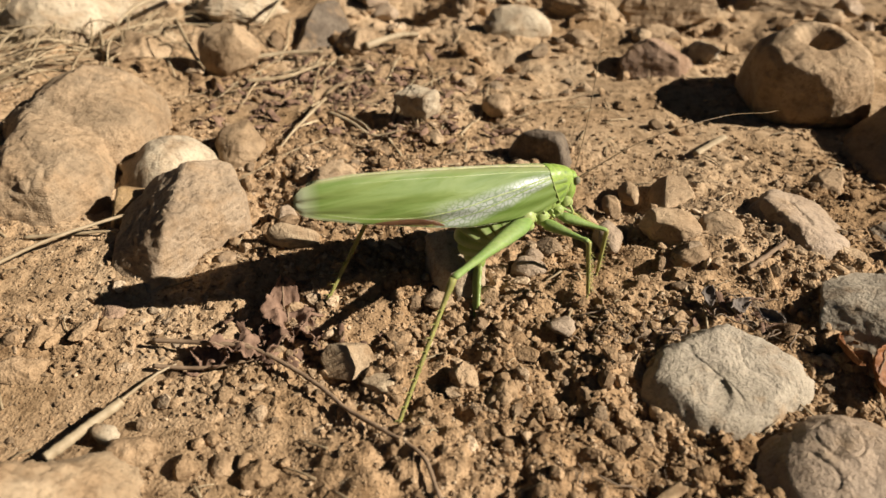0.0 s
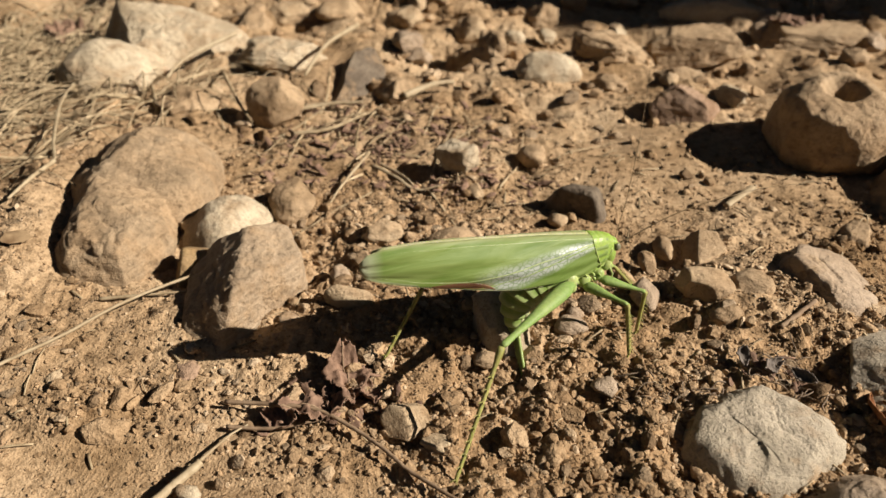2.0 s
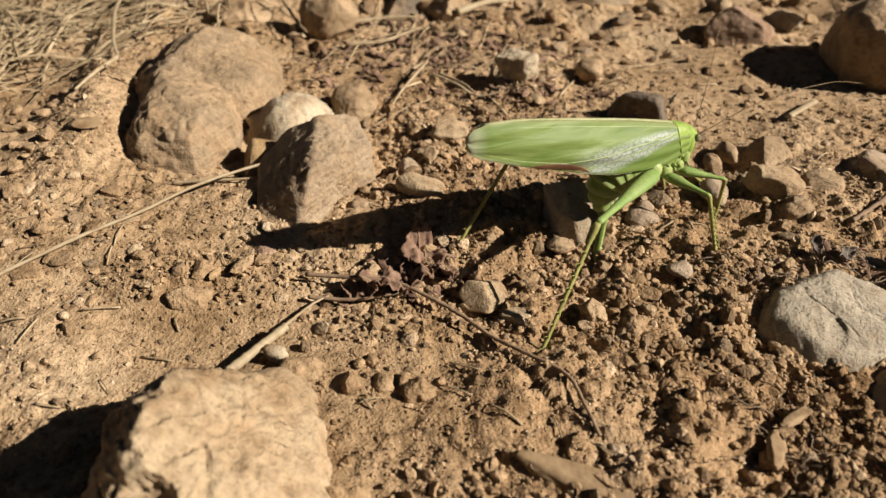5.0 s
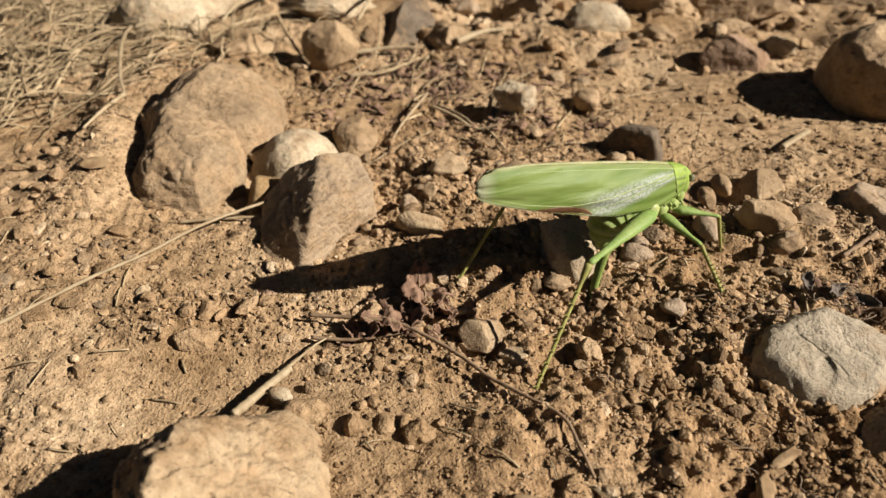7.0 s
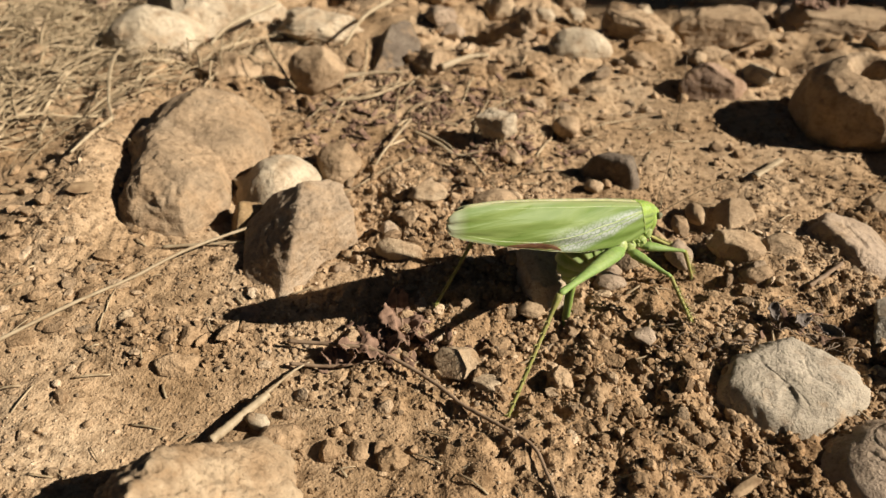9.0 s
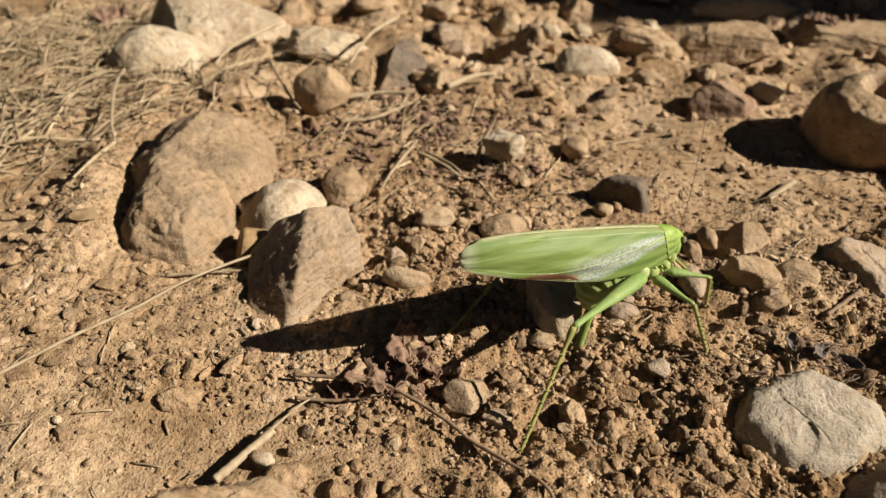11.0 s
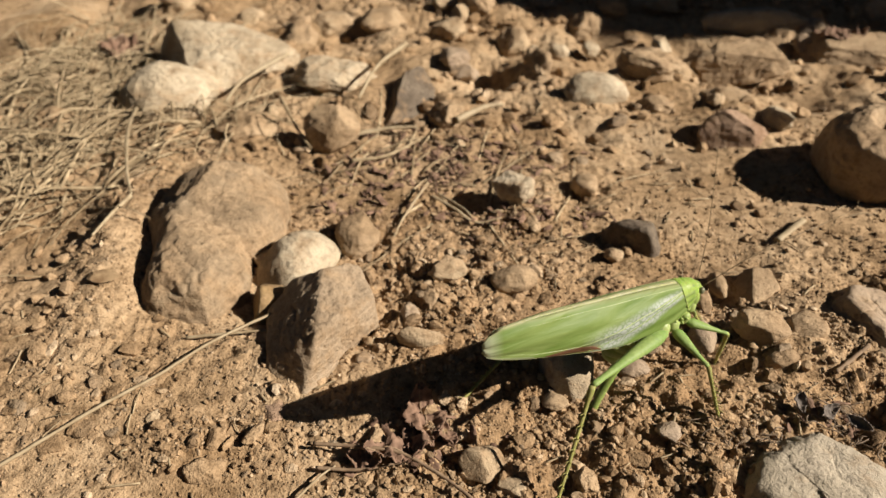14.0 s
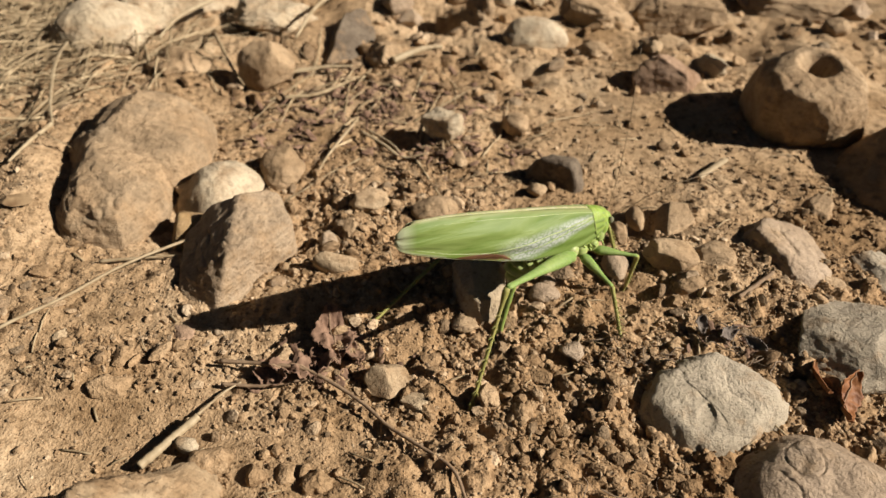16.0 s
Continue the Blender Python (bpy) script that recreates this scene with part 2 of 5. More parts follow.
SOIL = soil_material("dry_soil", dug=True)
CRUMB = soil_material("soil_crumb", islands=True)
STONES = {
    "tan": stone_material("tan_limestone", (0.371, 0.267, 0.161), (0.309, 0.216, 0.127), (0.229, 0.153, 0.085), 0.46),
    "pale": stone_material("pale_limestone", (0.433, 0.33, 0.211), (0.365, 0.27, 0.166), (0.266, 0.186, 0.107), 0.5),
    "cream": stone_material("cream_limestone", (0.439, 0.36, 0.251), (0.383, 0.306, 0.206), (0.284, 0.216, 0.135), 0.36),
    "white": stone_material("white_quartz", (0.482, 0.444, 0.372), (0.42, 0.378, 0.31), (0.321, 0.276, 0.214), 0.08, 0.5),
    "grey": stone_material("grey_limestone", (0.371, 0.312, 0.231), (0.321, 0.27, 0.197), (0.235, 0.192, 0.135), 0.18, stain=(0.26, 0.144, 0.056)),
    "brown": stone_material("brown_limestone", (0.358, 0.273, 0.192), (0.303, 0.225, 0.152), (0.222, 0.156, 0.102), 0.25, 0.65),
    "bedded": stone_material("bedded_limestone", (0.358, 0.273, 0.183), (0.303, 0.225, 0.147), (0.222, 0.159, 0.099), 0.36, layers=0.35),
    "drab": stone_material("drab_limestone", (0.309, 0.228, 0.144), (0.26, 0.186, 0.113), (0.185, 0.126, 0.073), 0.5, layers=0.4),
    "red": stone_material("red_ironstone", (0.309, 0.21, 0.141), (0.26, 0.168, 0.107), (0.185, 0.108, 0.062), 0.35),
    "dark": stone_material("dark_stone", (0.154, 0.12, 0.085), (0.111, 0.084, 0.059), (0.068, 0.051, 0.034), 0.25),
    "ochre": stone_material("ochre_stone", (0.346, 0.24, 0.124), (0.284, 0.186, 0.087), (0.204, 0.12, 0.051), 0.4),
    "soil": soil_material("soil_clod", own=True),
}
STRAW = plant_material("dry_straw", (0.396, 0.318, 0.204), (0.27, 0.198, 0.114), 0.55)
GRASS = plant_material("dead_grass", (0.42, 0.33, 0.204), (0.204, 0.138, 0.072), 0.7)
TWIG = plant_material("brown_twig", (0.276, 0.192, 0.12), (0.15, 0.096, 0.057), 0.75)
LEAF = plant_material("dead_leaf", (0.24, 0.148, 0.098), (0.11, 0.064, 0.042), 0.8, (520, 520, 520))
GREYLEAF = plant_material("weathered_leaf", (0.17, 0.14, 0.115), (0.07, 0.055, 0.045), 0.7, (520, 520, 520))
RUST = plant_material("rust_leaf", (0.264, 0.114, 0.042), (0.132, 0.051, 0.021), 0.6)
BARK = plant_material("flaked_bark", (0.252, 0.174, 0.096), (0.12, 0.072, 0.036), 0.8)
ROOT = plant_material("pale_rootlet", (0.252, 0.186, 0.126), (0.12, 0.084, 0.054), 0.7)

GREEN = insect_material("leaf_green", (0.252, 0.33, 0.084), (0.186, 0.276, 0.048), 0.36, glow=0.25)
BELLY = insect_material("pale_green", (0.264, 0.318, 0.108), (0.18, 0.24, 0.06), 0.40)
RING = ring_material("belly_green", (0.185, 0.25, 0.065), (0.12, 0.185, 0.038), (0.06, 0.095, 0.02))
THIGH = insect_material("bright_green", (0.216, 0.282, 0.09), (0.15, 0.228, 0.06), 0.55)
SHANK = insect_material("yellow_green", (0.288, 0.264, 0.09), (0.192, 0.186, 0.054), 0.55)
PALEGREEN = insect_material("cream_green", (0.312, 0.354, 0.138), (0.228, 0.288, 0.084))
BLADE = insect_material("egg_blade", (0.216, 0.27, 0.072), (0.132, 0.174, 0.042), 0.3)
EYE_MAT = insect_material("eye_surface", (0.204, 0.198, 0.132), (0.12, 0.114, 0.066), 0.15, glow=0.0)
FEELER = insect_material("feeler_brown", (0.216, 0.15, 0.084), (0.144, 0.096, 0.048), 0.4, glow=0.0)
WING = wing_material("forewing", (0.198, 0.262, 0.072), (0.122, 0.190, 0.034))
CREAM = insect_material("cream", (0.396, 0.396, 0.24), (0.312, 0.336, 0.162), 0.45)
PALEVEIN = insect_material("pale_vein", (0.336, 0.378, 0.192), (0.24, 0.3, 0.108))
VEIN = insect_material("wing_vein", (0.24, 0.312, 0.078), (0.144, 0.216, 0.042))
RIDGE = insect_material("wing_ridge", (0.348, 0.336, 0.198), (0.264, 0.264, 0.12), 0.5)
FOLD = insect_material("wing_fold", (0.11, 0.055, 0.028), (0.06, 0.028, 0.014))


# ---- mesh helpers ----
def mesh_from(name, verts, faces, mat, smooth=True):
    me = bpy.data.meshes.new(name)
    verts, faces = np.asarray(verts, np.float32), np.asarray(faces, np.int32)
    me.vertices.add(len(verts))
    me.vertices.foreach_set("co", verts.ravel())
    me.loops.add(faces.size)
    me.loops.foreach_set("vertex_index", faces.ravel())
    me.polygons.add(len(faces))
    me.polygons.foreach_set("loop_start", np.arange(0, faces.size, faces.shape[1], dtype=np.int32))
    me.polygons.foreach_set("use_smooth", np.full(len(faces), smooth))
    me.update(calc_edges=True)
    me.validate()
    me.materials.append(mat)
    return me


def part(name, data, mat, parent, label=""):
    """One mesh object under a thing or a part; data is a bmesh or (vertices, faces) in metres."""
    if isinstance(data, tuple):
        me = mesh_from(name, data[0], data[1], mat)
    else:
        me = bpy.data.meshes.new(name)
        data.to_mesh(me)
        data.free()
        me.materials.append(mat)
        me.polygons.foreach_set("use_smooth", [True] * len(me.polygons))
    ob = new(name, me)
    ob.parent = parent
    return tagged(ob, label)


def joined(pieces):
    """Vertices and faces of several pieces as one."""
    verts, faces, n = [], [], 0
    for v, f in pieces:
        verts.append(np.asarray(v, float))
        faces.append(np.asarray(f, int) + n)
        n += len(v)
    return np.concatenate(verts), np.concatenate(faces)


def ball(level):
    bm = bmesh.new()
    bmesh.ops.create_icosphere(bm, subdivisions=level, radius=1.0)
    v = np.array([p.co[:] for p in bm.verts])
    f = np.array([[p.index for p in q.verts] for q in bm.faces])
    bm.free()
    return v, f


BALLS = {n: ball(n) for n in (1, 2, 3, 4, 5, 6)}


def smooth_path(points, n):
    """n places along a soft curve through the points (Catmull-Rom)."""
    p = np.asarray(points, float)
    p = np.concatenate([[2 * p[0] - p[1]], p, [2 * p[-1] - p[-2]]])
    out = []
    for s in np.linspace(0, len(p) - 3 - 1e-6, n):
        i, t = int(s), s - int(s)
        a, b, c, d = p[i:i + 4]
        out.append(0.5 * (2 * b + (c - a) * t + (2 * a - 5 * b + 4 * c - d) * t * t + (3 * b - a - 3 * c + d) * t ** 3))
    return np.array(out)


def tube(path, radii, sides=8, flat=1.0, up=(0, 0, 1)):
    """Quads of a closed tube round a path; flat squeezes it along its second axis."""
    path = np.asarray(path, float)
    n = len(path)
    radii = np.broadcast_to(np.asarray(radii, float), (n,))
    tang = np.gradient(path, axis=0)
    tang /= np.linalg.norm(tang, axis=1)[:, None] + 1e-12
    side = np.cross(tang, np.asarray(up, float))
    weak = np.linalg.norm(side, axis=1) < 0.05
    side[weak] = np.cross(tang[weak], (0.3, 1, 0.2))
    side /= np.linalg.norm(side, axis=1)[:, None]
    top = np.cross(side, tang)
    ang = np.arange(sides) * 2 * math.pi / sides
    rings = path[:, None] + radii[:, None, None] * (np.cos(ang)[None, :, None] * side[:, None] + flat * np.sin(ang)[None, :, None] * top[:, None])
    verts = np.concatenate([rings.reshape(-1, 3), path[:1], path[-1:]])
    faces = []
    for i in range(n - 1):
        for j in range(sides):
            k = (j + 1) % sides
            faces.append((i * sides + j, i * sides + k, (i + 1) * sides + k, (i + 1) * sides + j))
    for j in range(sides):
        k = (j + 1) % sides
        faces.append((n * sides, n * sides, k, j))
        faces.append((n * sides + 1, n * sides + 1, (n - 1) * sides + j, (n - 1) * sides + k))
    tri = [[f[0], f[1], f[2]] for f in faces] + [[f[0], f[2], f[3]] for f in faces]
    tri = [t for t in tri if len(set(t)) == 3]
    return verts, np.array(tri)


# ---- soft noise on arrays ----
def lattice(ix, iy, seed):
    h = (ix.astype(np.int64) * 374761393 + iy.astype(np.int64) * 668265263 + seed * 1442695041) & 0xFFFFFFFF
    h = ((h ^ (h >> 13)) * 1274126177) & 0xFFFFFFFF
    return ((h ^ (h >> 16)) & 0xFFFF) / 65535.0


def value_noise(x, y, size, seed):
    x, y = x / size, y / size
    ix, iy = np.floor(x), np.floor(y)
    fx, fy = x - ix, y - iy
    fx, fy = fx * fx * (3 - 2 * fx), fy * fy * (3 - 2 * fy)
    a, b = lattice(ix, iy, seed), lattice(ix + 1, iy, seed)
    c, d = lattice(ix, iy + 1, seed), lattice(ix + 1, iy + 1, seed)
    return (a + (b - a) * fx) * (1 - fy) + (c + (d - c) * fx) * fy - 0.5


def clods(x, y, size, seed):
    """Rounded lumps: 1 in the middle of a lump, 0 between them."""
    gx, gy = np.floor(x / size), np.floor(y / size)
    best = np.full(x.shape, 9.0)
    for dx in (-1, 0, 1):
        for dy in (-1, 0, 1):
            cx, cy = gx + dx, gy + dy
            px = (cx + lattice(cx, cy, seed)) * size
            py = (cy + lattice(cx, cy, seed + 7)) * size
            r = 0.45 + 0.5 * lattice(cx, cy, seed + 13)
            best = np.minimum(best, np.hypot(x - px, y - py) / (size * r))
    return np.sqrt(np.clip(1 - best * best, 0, 1))


def base_height(x, y):
    """The lie of the land, in millimetres."""
    g = -3 / (1 + np.exp(np.clip((y - 86) / 5, -50, 50))) / (1 + np.exp(np.clip((x + 5) / 12, -50, 50)))
    g = g + 3 * np.exp(-((x - 52) / 25) ** 2 - ((y - 112) / 15) ** 2) + 1.5 * np.exp(-((x - 27) / 14) ** 2 - ((y - 90) / 12) ** 2)
    g = g + 3 * np.exp(-((x + 8) / 14) ** 2 - ((y - 160) / 11) ** 2) + 2 * np.exp(-((x + 20) / 20) ** 2 - ((y - 120) / 18) ** 2)
    g = g + 2.6 * np.exp(-((x - 27.5 - 0.2 * (y - 81)) / 3.2) ** 2 - ((y - 81) / 8.5) ** 2)
    g = g + 6 * np.exp(-((x + 105) / 10) ** 2 - ((y - 146) / 22) ** 2)
    g = g + 5 * np.exp(-((x + 98) / 9) ** 2 - ((y - 126) / 15) ** 2)
    return g - 8 * (1 - np.exp(-(np.clip(y - 190, 0, None) / 90) ** 2))


def crumbly(x, y):
    """0 on trodden, sandy ground, 1 where the soil is loose and crumbly."""
    m = 1 / (1 + np.exp(-np.clip((x + 22 + 0.35 * (y - 70)) / 8, -40, 40))) / (1 + np.exp(np.clip((y - 122) / 9, -40, 40)))
    m = m + 0.75 * np.exp(-((x + 25) / 32) ** 2 - ((y - 138) / 20) ** 2)
    m = m + 0.45 * np.exp(-((x + 55) / 25) ** 2 - ((y - 86) / 8) ** 2)
    m = m - 0.8 * np.exp(-((x - 50) / 32) ** 2 - ((y - 163) / 26) ** 2)
    return np.clip(m + 0.5 * value_noise(x, y, 17, 5), 0.06, 1)


def ridged(x, y, size, seed):
    return 0.5 - 2 * np.abs(value_noise(x, y, size, seed))


HOLLOWS = [(-8, 247, 6.5, 7.5, 18), (57, 198, 10, 5, 4), (-66, 205, 8, 7, 7), (-17, 163, 8, 4.5, 7), (-27, 99, 4, 3, 2.5), (30, 84, 5, 3, 1.2), (57, 92, 5, 4, 3), (-40, 118, 4, 6, 2.5), (-63, 122, 4, 5, 3), (41, 128, 5, 4, 3), (14, 171, 6, 5, 2.5), (-40, 212, 12, 7, 5), (20, 200, 7, 4, 4), (-30, 180, 6, 3, 3), (95, 225, 8, 6, 6), (38, 262, 10, 6, 6), (-5, 210, 6, 4, 4), (66, 168, 4, 3, 2.5)]


def rugged_ground(x, y):
    """0 on fine sand, 1 on cloddy ground."""
    m = 0.50 - 0.55 * np.exp(-((x + 46) / 34) ** 2 - ((y - 67) / 13) ** 2) - 0.6 * np.exp(-((x - 50) / 34) ** 2 - ((y - 165) / 27) ** 2)
    m = m - 0.35 * np.exp(-((x + 88) / 20) ** 2 - ((y - 85) / 18) ** 2)
    return np.clip(np.maximum(m + 0.5 * value_noise(x, y, 22, 15), crumbly(x, y)), 0.1, 1)


def height(x, y):
    loose = rugged_ground(x, y)
    wx, wy = x + 2.2 * value_noise(x, y, 6, 51), y + 2.2 * value_noise(x, y, 6, 52)
    h = base_height(x, y) + 2.6 * value_noise(x, y, 31, 1) + 1.8 * value_noise(x, y, 12, 2)
    h = h + 7.5 * value_noise(x, y, 17, 14) * np.clip((y - 185) / 60, 0, 1)
    bump = lambda size, seed, floor: np.maximum(value_noise(wx, wy, size, seed), floor)
    h = h + (0.22 + 1.5 * loose) * value_noise(wx, wy, 5.2, 3) + (0.05 + 0.7 * loose) * ridged(wx, wy, 4.1, 8)
    h = h + (0.06 + 1.25 * loose) * bump(2.2, 4, -0.12) + 0.35 * loose * ridged(wx, wy, 1.9, 9)
    h = h + loose * (1.0 * clods(wx, wy, 4.4, 21) * (value_noise(x, y, 9, 22) > 0.0) + 0.85 * clods(wx + 31, wy, 2.6, 27) * (value_noise(x, y, 6, 28) > 0.05))
    for cx, cy, rx, ry, deep in HOLLOWS:
        h = h - deep * np.exp(-((x - cx) / rx) ** 2 - ((y - cy) / ry) ** 2)
    return h + (0.05 + 0.58 * loose) * bump(1.15, 6, -0.15) + (0.04 + 0.26 * loose) * value_noise(x, y, 0.7, 7)


def height_at(x, y):
    return float(height(np.array([float(x)]), np.array([float(y)]))[0])


# ---- ground ----
def spread(dense, reach):
    """Grid lines: the dense stretches (start, end, step), then ever wider steps out to the reach."""
    line = np.concatenate([np.arange(a, b, s) for a, b, s in dense])
    low, high, out, step = line[0], line[-1], [], dense[-1][2]
    while high < reach:
        step *= 1.25
        high += step
        out.append(high)
    line, out, step = np.concatenate([line, out]), [], dense[0][2]
    while low > -reach:
        step *= 1.25
        low -= step
        out.append(low)
    return np.concatenate([out[::-1], line])


def build_ground():
    xs = spread([(-190, -112, 1.0), (-112, 96, 0.45), (96, 170, 1.0)], 6000)
    ys = spread([(34, 120, 0.42), (120, 150, 0.5), (150, 215, 0.7), (215, 350, 1.4)], 6000)
    gx, gy = np.meshgrid(xs, ys)
    near = np.exp(-np.clip(np.hypot(np.maximum(np.abs(gx) - 250, 0), np.maximum(np.abs(gy - 180) - 220, 0)) / 400, 0, 30))
    z = height(gx, gy) * near
    verts = np.stack([gx, gy, z], -1).reshape(-1, 3) * MM
    n, m = len(ys), len(xs)
    i = (np.arange(n - 1)[:, None] * m + np.arange(m - 1)[None]).ravel()
    faces = np.stack([i, i + 1, i + m + 1, i + m], 1)
    ob = new("ground", mesh_from("ground", verts, faces, SOIL))
    mark = ob.data.attributes.new("loose", "FLOAT", "POINT")
    mark.data.foreach_set("value", (crumbly(gx, gy) * near).ravel().astype(np.float32))
    tagged(ob, "dry tan soil with loose crumbs and fine grit", "ground", kind="structure")


build_ground()


# ---- rocks ----
def rock_mesh(a, b, c, seed, style, level, faces=(), rugged=1.0):
    """A rock of half axes a, b, c (millimetres): a ball cut by flat faces and roughened. faces: (normal, share of the radius)."""
    rng = np.random.default_rng(seed)
    v, f = BALLS[level]
    v = v.copy()
    cuts, deep = {"round": (7, 0.88), "lump": (10, 0.78), "slab": (11, 0.70), "chip": (9, 0.66)}[style]
    off = Vector(rng.uniform(-50, 50, 3))
    swell, amount = {"round": (1.0, 0.26), "lump": (1.3, 0.34), "slab": (1.2, 0.22), "chip": (1.2, 0.25)}[style]
    v *= np.array([1 + amount * noise.noise(Vector(p) * swell + off) for p in v])[:, None]
    planes = [(rng.normal(size=3), deep * rng.uniform(0.86, 1.16)) for k in range(cuts)]
    if faces:
        planes = planes[:3] + [(np.array(n, float), d) for n, d in faces]
    for n, d in planes:
        n = n / np.linalg.norm(n)
        over = np.clip(v @ n - d, 0, None)
        v -= over[:, None] * n * 0.94
    size = max(a, b, c)
    rough = {"round": 0.045, "lump": 0.060, "slab": 0.050, "chip": 0.055}[style] * rugged
    keen = 1.0 if style == "round" else 1.6
    wob = np.array([noise.fractal(Vector(p) * 2.4 + off, 0.8, 2.1, 6) for p in v])
    ridge = np.array([abs(noise.noise(Vector(p) * 3.1 - off)) for p in v])
    step = np.array([noise.noise(Vector((p[0] * 2 + p[2] * 5, p[1] * 2 - p[2] * 3, p[2] * 6)) - off) for p in v])
    fine = np.array([noise.fractal(Vector(p) * (size * 0.75) + off, 0.9, 2.2, 3) for p in v])
    v *= (1 + rough * wob * keen - rough * 3.2 * np.clip(0.13 - ridge, 0, 1) * min(1, size / 10) * (style != "round") + rough * 0.5 * np.round(step * 3) / 3 * (style != "round") + 0.10 / size * fine * keen)[:, None]
    v /= np.abs(v).max(0)
    return v * (a, b, c) * MM, f


def rock(name, x, y, z, a, b, c, rz, seed, style, mat, label, faces=(), rugged=1.0):
    level = 6 if max(a, b) > 12 else 5 if max(a, b) > 5.5 else 4 if max(a, b) > 2.6 else 3
    v, f = rock_mesh(a, b, c, seed, style, level, faces, rugged)
    ob = new(name, mesh_from(name, v, f, STONES[mat]))
    tilt = np.random.default_rng(seed + 500).uniform(-9, 9, 2)
    ob.matrix_world = pose(x * MM, y * MM, z * MM, tilt[0], tilt[1], rz)
    return tagged(ob, label, {"pebble": "pebble", "stone": "stone", "boulder": "rock"}[name], "stones on the soil")


def hewn_mesh(planes, keen, level, seed, lumpy=0.35, grain=0.12, dents=(), ledges=0.0, chips=22):
    """A broken stone about its own middle, in millimetres. planes: (bearing, elevation, distance) of each face; keen: how sharp
    the edges are; dents: (bearing, elevation, width in degrees, depth); ledges: depth of the worn beds on its sides; chips: how many
    small faces are broken off."""
    v, f = BALLS[level]
    off = Vector(np.random.default_rng(seed).uniform(-50, 50, 3))
    total, hard = np.zeros(len(v)), np.zeros(len(v))
    for bearing, lift, far in planes:
        a, e = radians(bearing), radians(lift)
        n = np.array((math.cos(e) * math.cos(a), math.cos(e) * math.sin(a), math.sin(e)))
        reach = np.clip(v @ n, 0, None) / far
        total, hard = total + (reach * 10) ** keen, np.maximum(hard, reach)
    r = 10 * total ** (-1 / keen)
    r = r * np.median(1 / (hard * r))
    for bearing, lift, wide, deep in dents:
        a, e = radians(bearing), radians(lift)
        n = np.array((math.cos(e) * math.cos(a), math.cos(e) * math.sin(a), math.sin(e)))
        near = np.degrees(np.arccos(np.clip(v @ n, -1, 1))) / wide
        r = r - deep * np.clip(1 - near ** 2, 0, 1) ** 0.5
    p = v * r[:, None]
    size = float(np.median(r))
    rng = np.random.default_rng(seed + 900)
    for k in range(chips):                  # small broken faces along the edges and corners
        n = rng.normal(size=3)
        n /= np.linalg.norm(n)
        far = p @ n
        over = np.clip(far - rng.uniform(0.86, 0.97) * far.max(), 0, None)
        p = p - over[:, None] * n * 0.92
    r = np.linalg.norm(p, axis=1)
    v = p / r[:, None]
    big = np.array([noise.fractal(Vector(q) * (2.2 / size) + off, 0.9, 2.0, 3) for q in p])
    mid = np.array([noise.fractal(Vector(q) * 0.42 - off, 0.8, 2.1, 4) for q in p])
    cut = np.array([abs(noise.noise(Vector((q[0] * 0.16, q[1] * 0.16, q[2] * 0.30)) + off)) for q in p])
    fine = np.array([noise.noise(Vector(q) * 1.6 + off) for q in p])
    r = r + 1.2 * lumpy * big + 0.40 * lumpy * mid - 1.1 * lumpy * np.clip(1 - cut / 0.05, 0, 1) + grain * fine
    if ledges:
        beds = np.array([noise.noise(Vector((q[0] * 0.10 + q[1] * 0.45, q[1] * 0.10 - q[0] * 0.25, q[2] * 1.1)) + off) for q in p])
        r = r + ledges * np.round(beds * 4) / 4 * np.clip(1 - v[:, 2] ** 2 * 1.2, 0, 1)
    return v * r[:, None] * MM, f


def hewn(name, x, y, z, lumps, mat, label, seed=0, **how):
    """One stone of one or several lumps, each (dx, dy, dz, keen, level, planes, its own settings)."""
    pieces = []
    for k, (dx, dy, dz, keen, level, planes, more) in enumerate(lumps):
        v, f = hewn_mesh(planes, keen, level, seed + k, **{**how, **more})
        pieces.append((v + np.array((dx, dy, dz)) * MM, f))
    v, f = joined(pieces)
    ob = new(name, mesh_from(name, v, f, STONES[mat]))
    ob.matrix_world = pose(x * MM, y * MM, z * MM)
    return tagged(ob, label, {"pebble": "pebble", "stone": "stone", "boulder": "rock"}[name], "stones on the soil")


# Half axes, places and turns of the stones in millimetres and degrees.
hewn("boulder", -80.0, 150.0, 0.0, [
    (-2, 3, 0, 16, 6, [(0, 12, 19), (-38, 18, 20), (38, 20, 20), (90, 26, 18.5), (130, 26, 19), (190, 50, 14.6), (178, 6, 20), (25, 74, 14.6), (-75, 56, 14.4), (-90, 20, 24), (-142, 24, 19), (0, -80, 8)], {"dents": ((172, 40, 15, 3.0), (196, 44, 9, 1.6), (-150, 55, 8, 1.0))}),
    (1, -20, 0, 13, 6, [(0, 16, 11), (-40, 18, 13), (-90, 24, 15), (-140, 28, 14), (186, 36, 13), (20, 68, 10.2), (-95, 62, 11.4), (90, 25, 18), (40, 25, 15), (0, -80, 6)], {"dents": ((-22, 20, 15, 1.6), (-110, 30, 12, 0.9))})],
    "drab", "large dusty tan boulder in two lobes, half sunk in dry soil", 11, lumpy=0.5, grain=0.08, chips=34)
